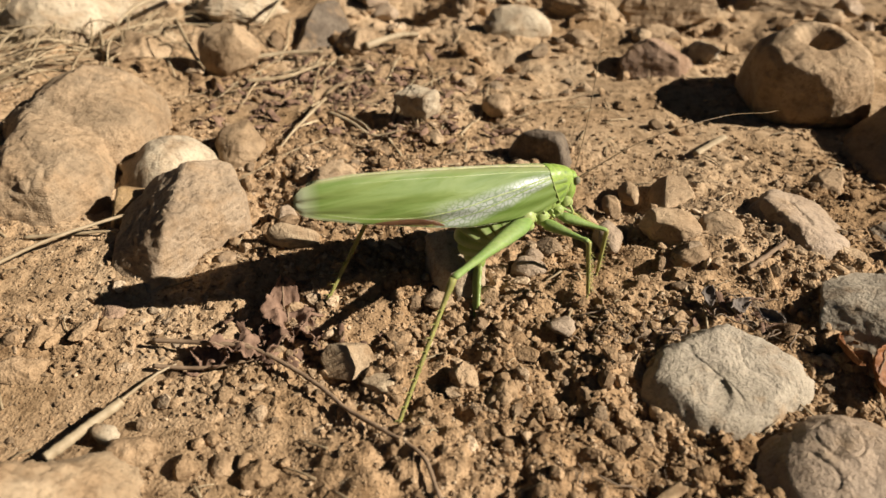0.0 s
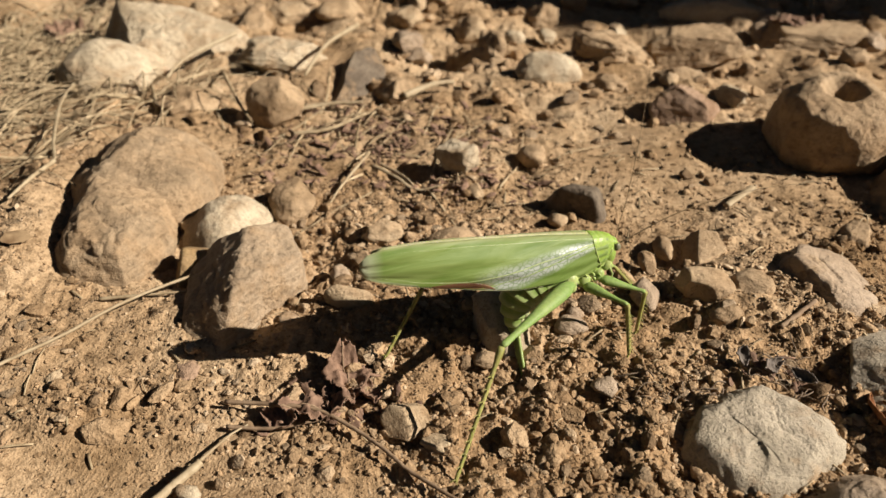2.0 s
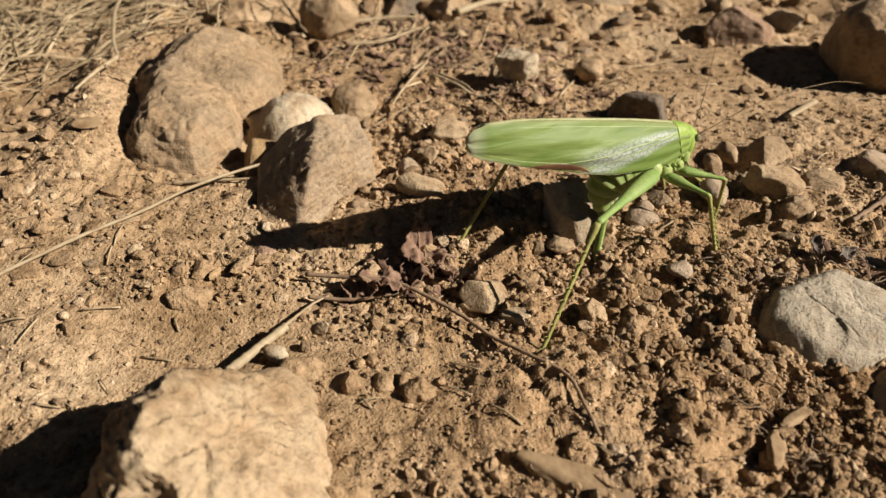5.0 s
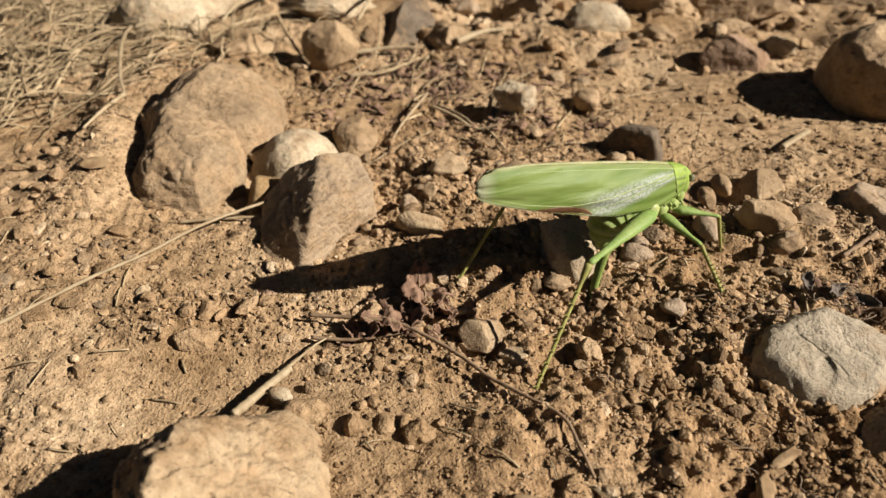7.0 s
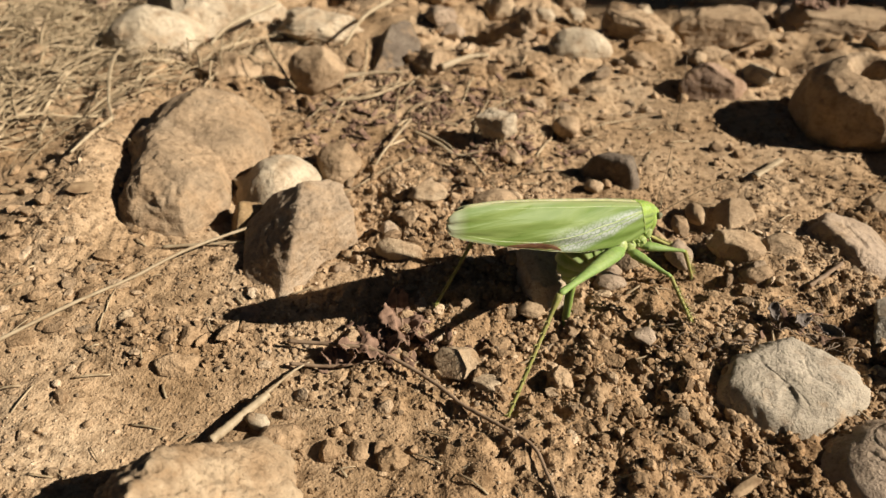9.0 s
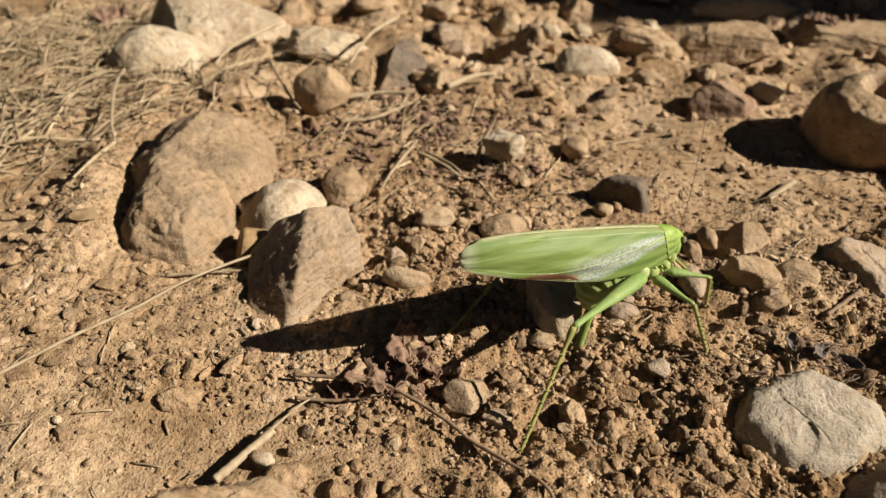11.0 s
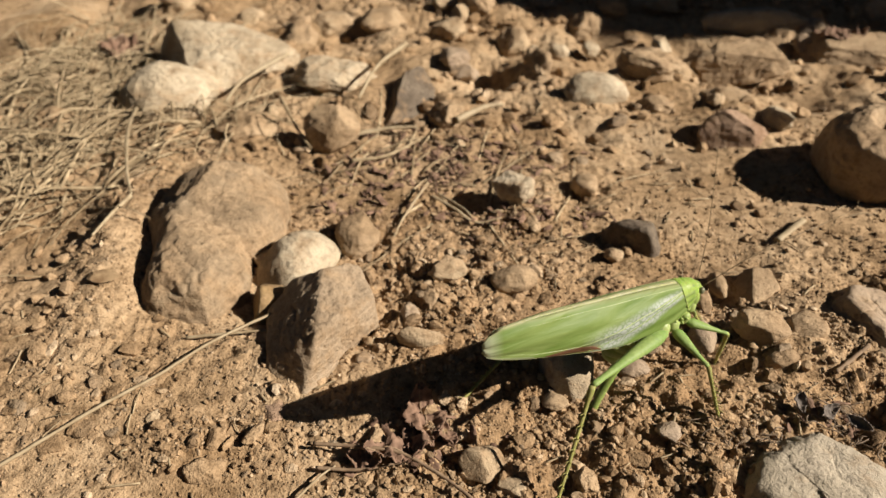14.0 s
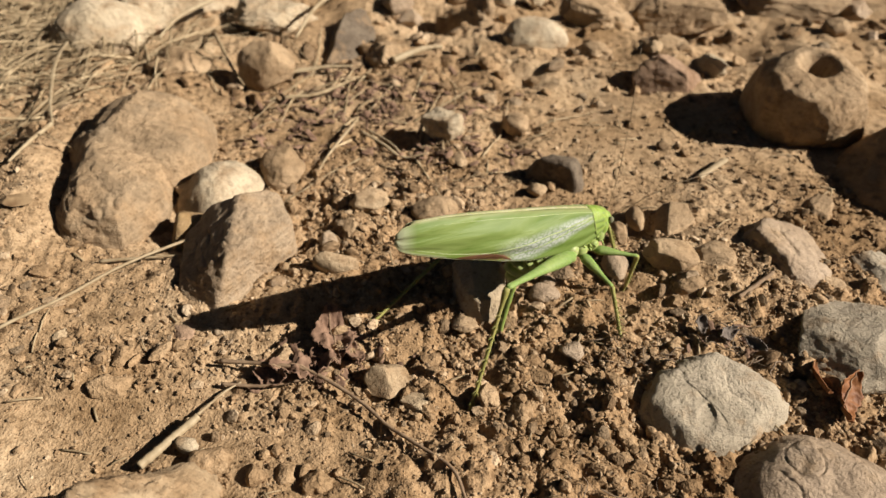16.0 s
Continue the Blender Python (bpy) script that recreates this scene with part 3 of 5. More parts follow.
hewn("stone", -46.0, 111.0, 2.0, [(0, 0, 0, 30, 6, [(-4, 70, 8.6), (190, 54, 8.4), (196, 4, 14.2), (-31, 6, 5.4), (20, 12, 11.5), (240, 32, 11.4), (-75, 25, 12), (90, 24, 16.5), (150, 20, 16), (0, -85, 8)], {})],
    "bedded", "slanted brown slab of rock with one flat face", 15, lumpy=0.40, grain=0.16, chips=9)
hewn("stone", -61.2, 122.6, 1.2, [(0, 0, 0, 16, 4, [(20, 70, 2.8), (195, 20, 3.2), (-70, 20, 3.4), (10, 15, 3.3), (90, 20, 4.2), (0, -80, 3)], {})], "ochre", "small ochre angular stone beside the slab", 16, lumpy=0.12, grain=0.05)
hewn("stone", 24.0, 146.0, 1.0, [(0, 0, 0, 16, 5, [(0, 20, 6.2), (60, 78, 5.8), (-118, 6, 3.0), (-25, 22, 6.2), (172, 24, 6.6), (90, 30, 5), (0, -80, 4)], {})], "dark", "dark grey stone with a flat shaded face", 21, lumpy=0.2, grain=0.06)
hewn("boulder", 94.0, 176.0, 6.0, [(0, 0, 0, 7, 6, [(0, 8, 15.5), (-45, 8, 17), (-90, 8, 17.5), (-135, 5, 16.5), (180, 8, 15.5), (90, 15, 17), (45, 15, 17), (135, 15, 16), (-60, 84, 14), (-90, 46, 17), (15, 48, 16), (150, 55, 15), (-90, -42, 13), (180, -42, 13.5), (0, -45, 14)], {"dents": ((-100, 82, 22, 6.0), (-60, 84, 15, 4.5))})],
    "tan", "big round brown rock with a dark hollow on top", 26, lumpy=0.45, grain=0.22)
hewn("stone", 69.0, 115.5, 0.8, [(0, 0, 0, 13, 6, [(10, 72, 5.4), (206, 24, 6.6), (-88, 28, 10.5), (2, 25, 9.5), (-45, 32, 10.5), (80, 30, 11), (140, 30, 9), (0, -80, 5)], {})], "brown", "grey-brown angular stone with a smooth flat top", 48, lumpy=0.3, grain=0.06)
hewn("stone", 44.0, 78.2, 0.5, [(0, 0, 0, 9, 6, [(-88, 82, 3.3), (180, 20, 12.8), (-125, 28, 10.8), (-82, 28, 9.4), (-52, 26, 9.6), (50, 20, 9.2), (102, 20, 8.6), (146, 25, 9.0), (0, -85, 5)], {"dents": ((-110, 24, 14, 0.9),)})],
    "grey", "broad pale grey flat stone with fine pits", 61, lumpy=0.32, grain=0.06)
hewn("boulder", 57.6, 60.5, -1.0, [(0, 0, 0, 5, 6, [(-100, 76, 5.2), (182, 60, 9.0), (180, 15, 15), (120, 40, 8.4), (60, 35, 9.2), (0, 28, 14), (-90, 30, 10), (-140, 30, 11), (0, -80, 6)], {})], "brown", "smooth pinkish grey rock", 62, lumpy=0.28, grain=0.03)
hewn("boulder", 118.0, 146.0, 0.0, [(0, 0, 0, 9, 6, [(184, 50, 15.6), (150, 30, 21), (-140, 35, 20), (0, 80, 18), (0, 20, 20), (90, 30, 22), (-90, 35, 20), (0, -80, 8)], {})], "tan", "large brown rock with a sloping face in deep shade", 63, lumpy=0.9, grain=0.15, ledges=0.5)
hewn("stone", 4.2, 104.0, 0.0, [(0, 0, 0, 16, 5, [(-4, 8, 5.0), (-66, 28, 7.0), (-120, 26, 6.2), (200, 20, 5.2), (-90, 78, 4.8), (90, 25, 7.0), (0, -80, 4)], {})], "cream", "pale broken stone below the cricket", 71, lumpy=0.18, grain=0.06)
hewn("boulder", -50.5, 42.5, 0.3, [(0, 0, 0, 12, 6, [(22, 52, 9.4), (14, 62, 12.0), (184, 26, 13.5), (112, 32, 14.4), (-104, 34, 13.2), (0, 30, 18), (-45, 34, 16), (-150, 26, 14), (0, -80, 6)], {"dents": ((-100, 45, 16, 2.2), (-60, 35, 10, 1.6))})],
    "pale", "big rough tan rock coated with sandy soil", 73, lumpy=0.85, grain=0.5, chips=30)
hewn("stone", -119.0, 223.0, 0.5, [(0, 0, 0, 9, 6, [(0, 22, 15.5), (-60, 24, 14.5), (-120, 22, 14.5), (180, 24, 15), (90, 30, 13), (30, 66, 12.4), (-90, 70, 12.4), (170, 60, 12.8), (0, -80, 6)], {})], "cream", "whitish weathered stone among dry grass", 27, lumpy=0.4, grain=0.08)
hewn("boulder", -107.0, 250.0, 0.0, [(0, 0, 0, 15, 6, [(5, 78, 11.5), (60, 40, 19), (215, 26, 17), (-60, 34, 15), (-30, 25, 23), (0, 20, 27), (180, 25, 26), (90, 30, 22), (0, -80, 6)], {})], "cream", "large pale slanted stone with a brown shaded side", 28, lumpy=0.6, grain=0.12)
hewn("pebble", -57.4, 137.0, 2.7, [(0, 0, 0, 4.5, 5, [(-30, 15, 6.6), (60, 15, 8.6), (150, 15, 6.6), (240, 15, 8.6), (0, 85, 5.2), (-60, 50, 6.3), (120, 50, 6.1), (30, 50, 6.5), (210, 50, 6.5), (0, -80, 5)], {})], "cream", "smooth pale grey pebble with a muddy underside", 13, lumpy=0.2, grain=0.03, chips=3)
rock("pebble", -44.6, 146.3, 2.4, 5.9, 7.6, 4.7, 0, 14, "round", "tan", "dusty beige pebble behind the slanted stone")
rock("stone", -65.1, 136.0, 1.1, 3.0, 5.9, 2.1, 40, 17, "chip", "pale", "small pale chip leaning on the boulder")
rock("pebble", -26.5, 109.6, 2.7, 5.1, 1.9, 3.2, 0, 18, "round", "pale", "rounded cream pebble in crumbly soil")
rock("stone", -21.6, 131.0, 2.6, 5.0, 4.6, 3.7, 15, 19, "chip", "pale", "rough cream-coloured stone coated in soil")
rock("pebble", -6.2, 128.4, 3.2, 5.6, 3.8, 3.5, 4, 20, "round", "tan", "smooth oval beige pebble resting on soil")
rock("pebble", 18.5, 140.5, 1.1, 2.5, 2.7, 1.7, 0, 22, "round", "pale", "small white pebble beside the dark stone")
rock("stone", -4.2, 163.0, 4.6, 6.8, 4.6, 6.8, -10, 23, "chip", "cream", "whitish angular stone casting a dark shadow")
rock("pebble", -0.2, 152.8, 1.9, 2.2, 5.4, 1.3, 0, 24, "chip", "tan", "small tan stone chip")
rock("pebble", 15.2, 171.9, 0.8, 3.8, 3.5, 3.0, 0, 25, "round", "tan", "half-buried round brown pebble")
rock("stone", -65.1, 238.9, 1.2, 17.0, 14.5, 8.0, 0, 29, "lump", "cream", "broad pale flat stone")
rock("pebble", -58.5, 196.8, 4.2, 8.8, 8.0, 7.5, 0, 30, "round", "tan", "rounded pale brown stone")
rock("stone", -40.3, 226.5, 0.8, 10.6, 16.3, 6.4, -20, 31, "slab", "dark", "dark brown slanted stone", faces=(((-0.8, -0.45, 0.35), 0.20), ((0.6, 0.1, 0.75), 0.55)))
rock("stone", -86.2, 202.7, 0.6, 10.8, 8.8, 6.5, 0, 32, "lump", "tan", "tan rock half buried under grass")
rock("pebble", 24.0, 223.9, 3.0, 12.0, 7.0, 6.2, 5, 33, "round", "cream", "oval pale pebble at the far side")
rock("stone", 46.6, 242.1, 1.6, 17.0, 10.1, 8.5, -8, 34, "lump", "tan", "long tan rock lying in the soil")
rock("stone", 55.7, 272.8, -2.7, 4.6, 13.5, 3.7, 0, 35, "chip", "cream", "small white upright stone")
rock("stone", 78.7, 247.2, 1.9, 17.7, 10.7, 8.8, 6, 36, "slab", "tan", "tan block of stone with dark shaded edge", faces=(((-0.35, -0.85, 0.35), 0.45), ((0.2, -0.15, 0.95), 0.55), ((0.95, 0.1, 0.1), 0.75)))
rock("stone", 68.4, 223.1, 0.1, 8.8, 7.0, 4.4, 0, 37, "chip", "tan", "brown stone fragment in the dry soil")
rock("stone", 63.5, 197.6, 2.6, 11.5, 7.5, 7.5, 8, 38, "slab", "red", "reddish brown angular stone in dry soil", faces=(((-0.6, -0.7, 0.35), 0.40), ((0.35, -0.1, 0.9), 0.55)))
rock("stone", 79.1, 207.9, 1.6, 4.8, 9.0, 3.8, 0, 39, "chip", "cream", "pale upright stone beside the round rock")
rock("stone", 124.2, 262.0, 0.3, 21.1, 18.6, 7.4, 0, 40, "slab", "tan", "large flat tan stone with a dead leaf on it", faces=(((-0.3, -0.9, 0.25), 0.55), ((0.1, -0.05, 1), 0.55)))
rock("pebble", 7.5, 269.7, -2.9, 2.9, 5.4, 2.3, 0, 41, "round", "cream", "tiny white pebble in the dry soil")
rock("pebble", 17.0, 268.8, -2.5, 4.4, 4.2, 3.5, 0, 42, "round", "cream", "small whitish pebble in the dry soil")
rock("pebble", 29.5, 273.2, -3.2, 3.4, 6.1, 2.7, 0, 43, "round", "cream", "small cream pebble in the dry soil")
rock("stone", -86.3, 287.1, -4.5, 8.1, 22.8, 4.1, 0, 44, "lump", "tan", "half-sunk tan rock far back")
rock("stone", -55.4, 308.2, -4.5, 11.0, 13.7, 5.5, 0, 45, "round", "tan", "rounded tan stone far back")
rock("stone", 98.6, 295.3, -2.2, 21.5, 6.9, 7.5, -6, 46, "round", "grey", "long grey stone lying in shade")
rock("stone", -54.5, 360.9, -5.7, 16.6, 12.0, 8.3, 0, 47, "lump", "tan", "brown rock at the edge of the shade")
rock("pebble", 77.6, 114.4, 1.8, 2.0, 5.0, 1.6, 0, 49, "chip", "pale", "small white stone chip")
rock("pebble", 44.2, 112.5, 4.3, 6.0, 3.9, 3.6, -12, 50, "round", "tan", "rounded brown pebble sunk in soil")
rock("pebble", 53.4, 112.2, 4.4, 4.5, 4.2, 3.2, 10, 51, "round", "tan", "rounded beige pebble in the dry soil")
rock("pebble", 46.2, 105.1, 3.1, 3.5, 2.4, 2.1, 0, 52, "round", "tan", "small rounded tan pebble")
rock("pebble", 32.5, 111.9, 2.6, 3.0, 5.2, 2.1, 0, 53, "round", "brown", "grey-brown pebble below the forelegs")
rock("pebble", 35.7, 123.7, 1.7, 2.0, 3.6, 1.6, 0, 54, "round", "tan", "small pebble in front of the head")
rock("pebble", 40.5, 129.5, 1.3, 2.2, 5.0, 1.8, 0, 55, "round", "tan", "small brown pebble in the dry soil")
rock("stone", 47.7, 127.4, 1.9, 5.4, 6.8, 3.0, -30, 56, "slab", "tan", "flat tan stone with a shaded edge", faces=(((-0.7, -0.4, 0.45), 0.25), ((0.45, -0.15, 0.88), 0.45)))
rock("stone", 85.1, 135.3, 0.9, 4.3, 5.6, 2.2, -30, 57, "chip", "tan", "tan splinter of rock")
rock("stone", 87.6, 110.3, 1.7, 6.0, 7.8, 3.6, 0, 58, "lump", "grey", "dark grey stone in the dry soil")
rock("stone", 77.1, 106.7, 1.7, 3.9, 2.9, 1.9, -10, 59, "round", "tan", "flat tan pebble in the dry soil")
rock("boulder", 75.0, 90.6, 1.6, 13.4, 13.0, 5.4, -10, 60, "round", "grey", "large grey stone with rusty stains", rugged=0.9)
rock("stone", -13.4, 81.0, -0.3, 4.3, 4.1, 2.7, 25, 64, "chip", "pale", "cream-coloured angular stone with a sharp ridge", faces=(((-0.7, -0.35, 0.6), 0.35), ((0.5, -0.35, 0.8), 0.45), ((0.3, -0.9, 0.2), 0.6)), rugged=0.4)
rock("stone", -8.4, 76.9, -0.9, 2.1, 3.4, 1.5, 60, 65, "chip", "pale", "small cream stone chip")
rock("stone", -46.6, 67.6, -2.1, 2.6, 1.5, 1.6, -10, 66, "chip", "cream", "small white stone chip")
rock("stone", -42.6, 64.8, -2.4, 3.9, 3.3, 2.0, 0, 67, "lump", "soil", "clod of tan soil")
rock("stone", -64.4, 80.1, -2.0, 4.3, 3.6, 2.2, 0, 68, "lump", "soil", "clod of dry tan soil")
rock("stone", -79.7, 100.4, 0.3, 2.9, 3.7, 1.7, 0, 69, "lump", "soil", "pale crumbly clod in the dry soil")
rock("stone", -77.2, 90.4, -0.4, 2.0, 2.7, 1.4, 0, 70, "chip", "pale", "small pale clod in the dry soil")
rock("stone", 0.7, 95.6, 0.3, 3.0, 2.3, 1.2, 0, 72, "slab", "tan", "pale flat chip of stone")
rock("stone", -54.4, 93.4, -0.3, 2.8, 4.1, 1.0, 0, 75, "chip", "red", "reddish flat stone chip")
rock("pebble", -37.9, 105.5, 0.9, 1.9, 1.7, 1.3, 0, 76, "round", "brown", "tiny brown pebble in the dry soil")
rock("pebble", -24.8, 122.1, 2.5, 2.5, 3.4, 1.8, 10, 77, "chip", "tan", "small brown stone chip")
rock("pebble", -29.3, 118.2, 2.2, 2.2, 2.7, 1.7, 0, 78, "chip", "brown", "small brown stone in the dry soil")
rock("pebble", 4.8, 78.0, -0.1, 2.5, 3.0, 1.7, 0, 79, "lump", "soil", "small earthy lump of soil")
rock("pebble", 10.5, 74.5, 0.1, 2.2, 3.4, 1.5, 0, 80, "lump", "soil", "brown earthy lump in the dry soil")
rock("pebble", 23.3, 73.8, 0.4, 1.2, 1.2, 0.8, 0, 81, "round", "pale", "tiny white pebble in the dry soil")
rock("pebble", -9.7, 58.8, -1.1, 2.9, 1.3, 1.7, -8, 82, "round", "pale", "small smooth pale pebble")
rock("pebble", 20.8, 88.1, 1.6, 2.6, 2.3, 1.3, -20, 83, "chip", "brown", "small flat brown chip")
rock("stone", 46.3, 87.6, 0.7, 2.1, 2.2, 1.3, 0, 84, "lump", "pale", "pale crumbly clod in the dry soil")
rock("pebble", -29.1, 62.9, -2.4, 1.8, 2.2, 1.1, 0, 85, "round", "soil", "tan clod in the dry soil")
rock("pebble", -23.8, 61.4, -2.1, 3.0, 2.5, 1.8, 0, 86, "lump", "soil", "brown clod of soil")
rock("pebble", 2.4, 53.9, -0.6, 1.4, 2.7, 1.1, 60, 87, "chip", "tan", "small tan pebble in the dry soil")
rock("pebble", 4.9, 50.3, -0.5, 2.0, 1.2, 1.2, 0, 88, "round", "pale", "small cream pebble in the dry soil")
rock("stone", -9.9, 58.9, -1.3, 2.7, 1.3, 1.4, -10, 89, "round", "pale", "small pale stone in the dry soil")
rock("pebble", 9.0, 72.8, -0.3, 1.4, 2.1, 1.0, 0, 90, "round", "tan", "small pebble in the dry soil")
rock("stone", 17.0, 104.0, 1.1, 3.4, 2.4, 2.0, 0, 91, "round", "brown", "small brown pebble in the dry soil")
rock("pebble", 20.6, 125.5, 0.9, 2.2, 2.6, 1.5, 0, 92, "round", "tan", "small beige pebble in the dry soil")
rock("pebble", 18.3, 107.2, 1.1, 2.1, 1.7, 1.5, 0, 93, "round", "brown", "small brown pebble in the dry soil")
rock("stone", 45.9, 104.8, 3.0, 3.1, 1.9, 1.9, 0, 94, "round", "tan", "small tan pebble in the dry soil")
# Stand-in off to the right, never in view, added to shade the far ground.
rock("boulder", 620, 448, 120, 300, 260, 360, 20, 401, "lump", "tan", "unseen added boulder that shades the far ground")
rock("stone", 6.5, 247.0, 0.5, 6.0, 9.0, 8.0, 10, 403, "lump", "drab", "brown lump of rock beside a dark hollow")


# ---- loose soil and gravel ----
def scatter(name, count, area, small, large, power, level, seed, label, mat, flat=0.75, weight=crumbly, keep=0.05):
    """Many small lumps as one object: sizes in millimetres, denser where the weight is high."""
    rng = np.random.default_rng(seed)
    x = rng.uniform(area[0], area[1], count * 3)
    y = rng.uniform(area[2], area[3], count * 3)
    ok = rng.uniform(0, 1, count * 3) < np.clip(weight(x, y), keep, 1)
    x, y = x[ok][:count], y[ok][:count]
    n = len(x)
    r = small + (large - small) * rng.uniform(0, 1, n) ** power
    v, f = BALLS[level]
    m = len(v)
    pts = np.repeat(v[None], n, 0) * (1 + 0.10 * rng.uniform(-1, 1, (n, m, 1)))
    for k in range(9):                      # flat broken faces
        cut = rng.normal(size=(n, 3))
        cut /= np.linalg.norm(cut, axis=1)[:, None]
        over = np.clip(np.einsum("nmi,ni->nm", pts, cut) - rng.uniform(0.45, 0.85, (n, 1)), 0, None)
        pts = pts - over[..., None] * cut[:, None] * 0.92
    pts = pts * rng.uniform(0.55, 1.45, (n, 1, 3))
    turn = rng.normal(size=(n, 3, 3))
    turn = np.linalg.qr(turn)[0]
    pts = np.einsum("nij,nmj->nmi", turn, pts)
    pts[..., 2] *= flat
    pts = pts * r[:, None, None]
    pts[..., 0] += x[:, None]
    pts[..., 1] += y[:, None]
    pts[..., 2] += (height(x, y) + r * flat * rng.uniform(-0.25, 0.55, n))[:, None]
    faces = (f[None] + (np.arange(n) * m)[:, None, None]).reshape(-1, 3)
    ob = new(name, mesh_from(name, pts.reshape(-1, 3) * MM, faces, mat, smooth=False))
    return tagged(ob, label, "soil", kind="stuff")


def patchy(x, y):
    return crumbly(x, y) * np.clip(0.55 + 1.6 * value_noise(x, y, 11, 61) + 0.9 * value_noise(x, y, 4, 62), 0.03, 1)


scatter("soil_grains", 21000, (-112, 92, 38, 150), 0.15, 0.42, 1.8, 1, 1, "fine loose grains of tan soil", CRUMB, weight=rugged_ground, keep=0.65)
scatter("far_grains", 5000, (-130, 105, 145, 215), 0.2, 0.7, 2.0, 1, 6, "fine loose grains of tan soil farther back", CRUMB, weight=rugged_ground, keep=0.04)
scatter("soil_crumbs", 4600, (-115, 98, 38, 190), 0.6, 1.5, 2.0, 2, 2, "loose crumbs of brown soil", CRUMB, weight=patchy, keep=0.03)
scatter("fine_crumbs", 24000, (-115, 96, 38, 175), 0.28, 0.75, 1.6, 1, 12, "fine brown crumbs of broken soil", CRUMB, weight=patchy, keep=0.02)
scatter("crust_flakes", 300, (-135, -66, 82, 150), 0.6, 2.4, 2.4, 2, 14, "thin flakes of dried soil crust", CRUMB, flat=0.4, weight=lambda x, y: np.clip(0.55 + 1.5 * value_noise(x, y, 14, 71), 0.02, 1))
scatter("gravel", 950, (-120, 100, 38, 215), 0.8, 2.5, 2.4, 2, 3, "small brown clods and gravel in the soil", CRUMB, weight=patchy, keep=0.05)
scatter("far_gravel", 1500, (-190, 170, 185, 350), 0.7, 3.6, 2.4, 2, 4, "gravel and clods on the far ground", CRUMB, weight=lambda x, y: np.clip(0.5 + 1.2 * value_noise(x, y, 30, 63), 0.05, 1))


def far_stones():
    """Further stones, half sunk, that fill the far ground."""
    rng = np.random.default_rng(8)
    for k in range(46):
        x, y = rng.uniform(-170, 165), rng.uniform(205, 360)
        a = rng.uniform(3.0, 8.5) * (1 if y < 290 else 1.3)
        b, c = a * rng.uniform(0.7, 1.1), a * rng.uniform(0.5, 0.75)
        kind, mat, words = (("stone", "tan", "tan stone half sunk in the far ground"), ("stone", "pale", "pale weathered stone in the far ground"), ("stone", "brown", "brown angular stone in the far ground"))[k % 3]
        rock(kind, x, y, height_at(x, y) + c * 0.35, a, b, c, rng.uniform(0, 180), 600 + k, ("lump", "slab", "chip")[k % 3], mat, words)


far_stones()


# ---- straws, twigs, grass ----
def strand(name, points, radius, mat, label, category, lift=0.8, taper=0.5, flat=1.0, seed=0, group=""):
    """A stalk that lies along points (millimetres) on the soil; a third number lifts it."""
    rng = np.random.default_rng(seed)
    pts = np.array([(p[0], p[1], height_at(p[0], p[1]) * 0.6 + base_height(p[0], p[1]) * 0.4 + radius + (p[2] if len(p) > 2 else lift)) for p in points])
    path = smooth_path(pts, 10 * len(pts))
    path[1:-1] += rng.normal(size=(len(path) - 2, 3)) * min(radius, 0.4) * 0.06
    s = np.linspace(0, 1, len(path))
    radii = radius * (1 - (1 - taper) * s) * (1 + 0.05 * np.sin(s * 37 + seed) + 0.04 * rng.normal(size=len(path)))
    centre = path.mean(0)
    v, f = tube((path - centre) * MM, np.abs(radii) * MM, 8, flat)
    ob = new(name, mesh_from(name, v, f, mat))
    ob.matrix_world = pose(*(centre * MM))
    return tagged(ob, label, category, group)


strand("twig", [(-45, 84.6, 1.6), (-36.4, 83.9, 2.2), (-28.8, 82.6, 2.3), (-22.1, 79, 2.1), (-16.6, 74.8, 1.9), (-12.3, 70.5, 1.8), (-7.3, 66.5, 1.6), (-1.6, 61.8, 1.2), (0.5, 57.1, 1.0), (2.3, 52.2, 0.6)], 0.40, TWIG, "thin curved brown twig lying on the soil", "twig", seed=3, taper=0.7)
strand("twig", [(-44, 80.5, 0.8), (-36, 80.2, 0.8), (-28, 81.5, 0.8)], 0.4, TWIG, "short dark twig under dead leaves", "twig", seed=4)
strand("straw", [(-104, 78, 1), (-88.6, 90.8, 1.4), (-79.1, 98.4, 1.8), (-69.9, 107.6, 2.4), (-58.4, 117.7, 3)], 0.38, STRAW, "long pale dry straw lying across the soil", "straw", seed=5, taper=0.8)
strand("straw", [(-77, 110.4, 0.6), (-67.6, 111.6, 0.8), (-58.4, 113.3, 1)], 0.4, STRAW, "thin tan straw beside the boulder", "straw", seed=6)
strand("straw", [(-53.6, 63.5, 0.6), (-50.4, 67.6, 1.0), (-46.2, 73.0, 1.4)], 0.85, STRAW, "short broken piece of pale straw", "straw", seed=7, taper=0.9)
strand("straw", [(-46.8, 74, 1), (-43, 78.5, 1.2), (-40.5, 81, 1)], 0.3, STRAW, "thin broken tip of straw", "straw", seed=8)
strand("grass_blade", [(-125.8, 217.9, 4), (-119.4, 192.9, 6), (-110.4, 168.5, 5), (-103.4, 154.2, 3)], 0.65, STRAW, "bent tan blade of dry grass", "grass", seed=9, flat=0.4)
strand("straw", [(-103.2, 153.6, 3), (-105, 144.8, 1.5), (-107.3, 138.1, 0.8)], 0.6, STRAW, "thin pale straw beside the boulder", "straw", seed=10)
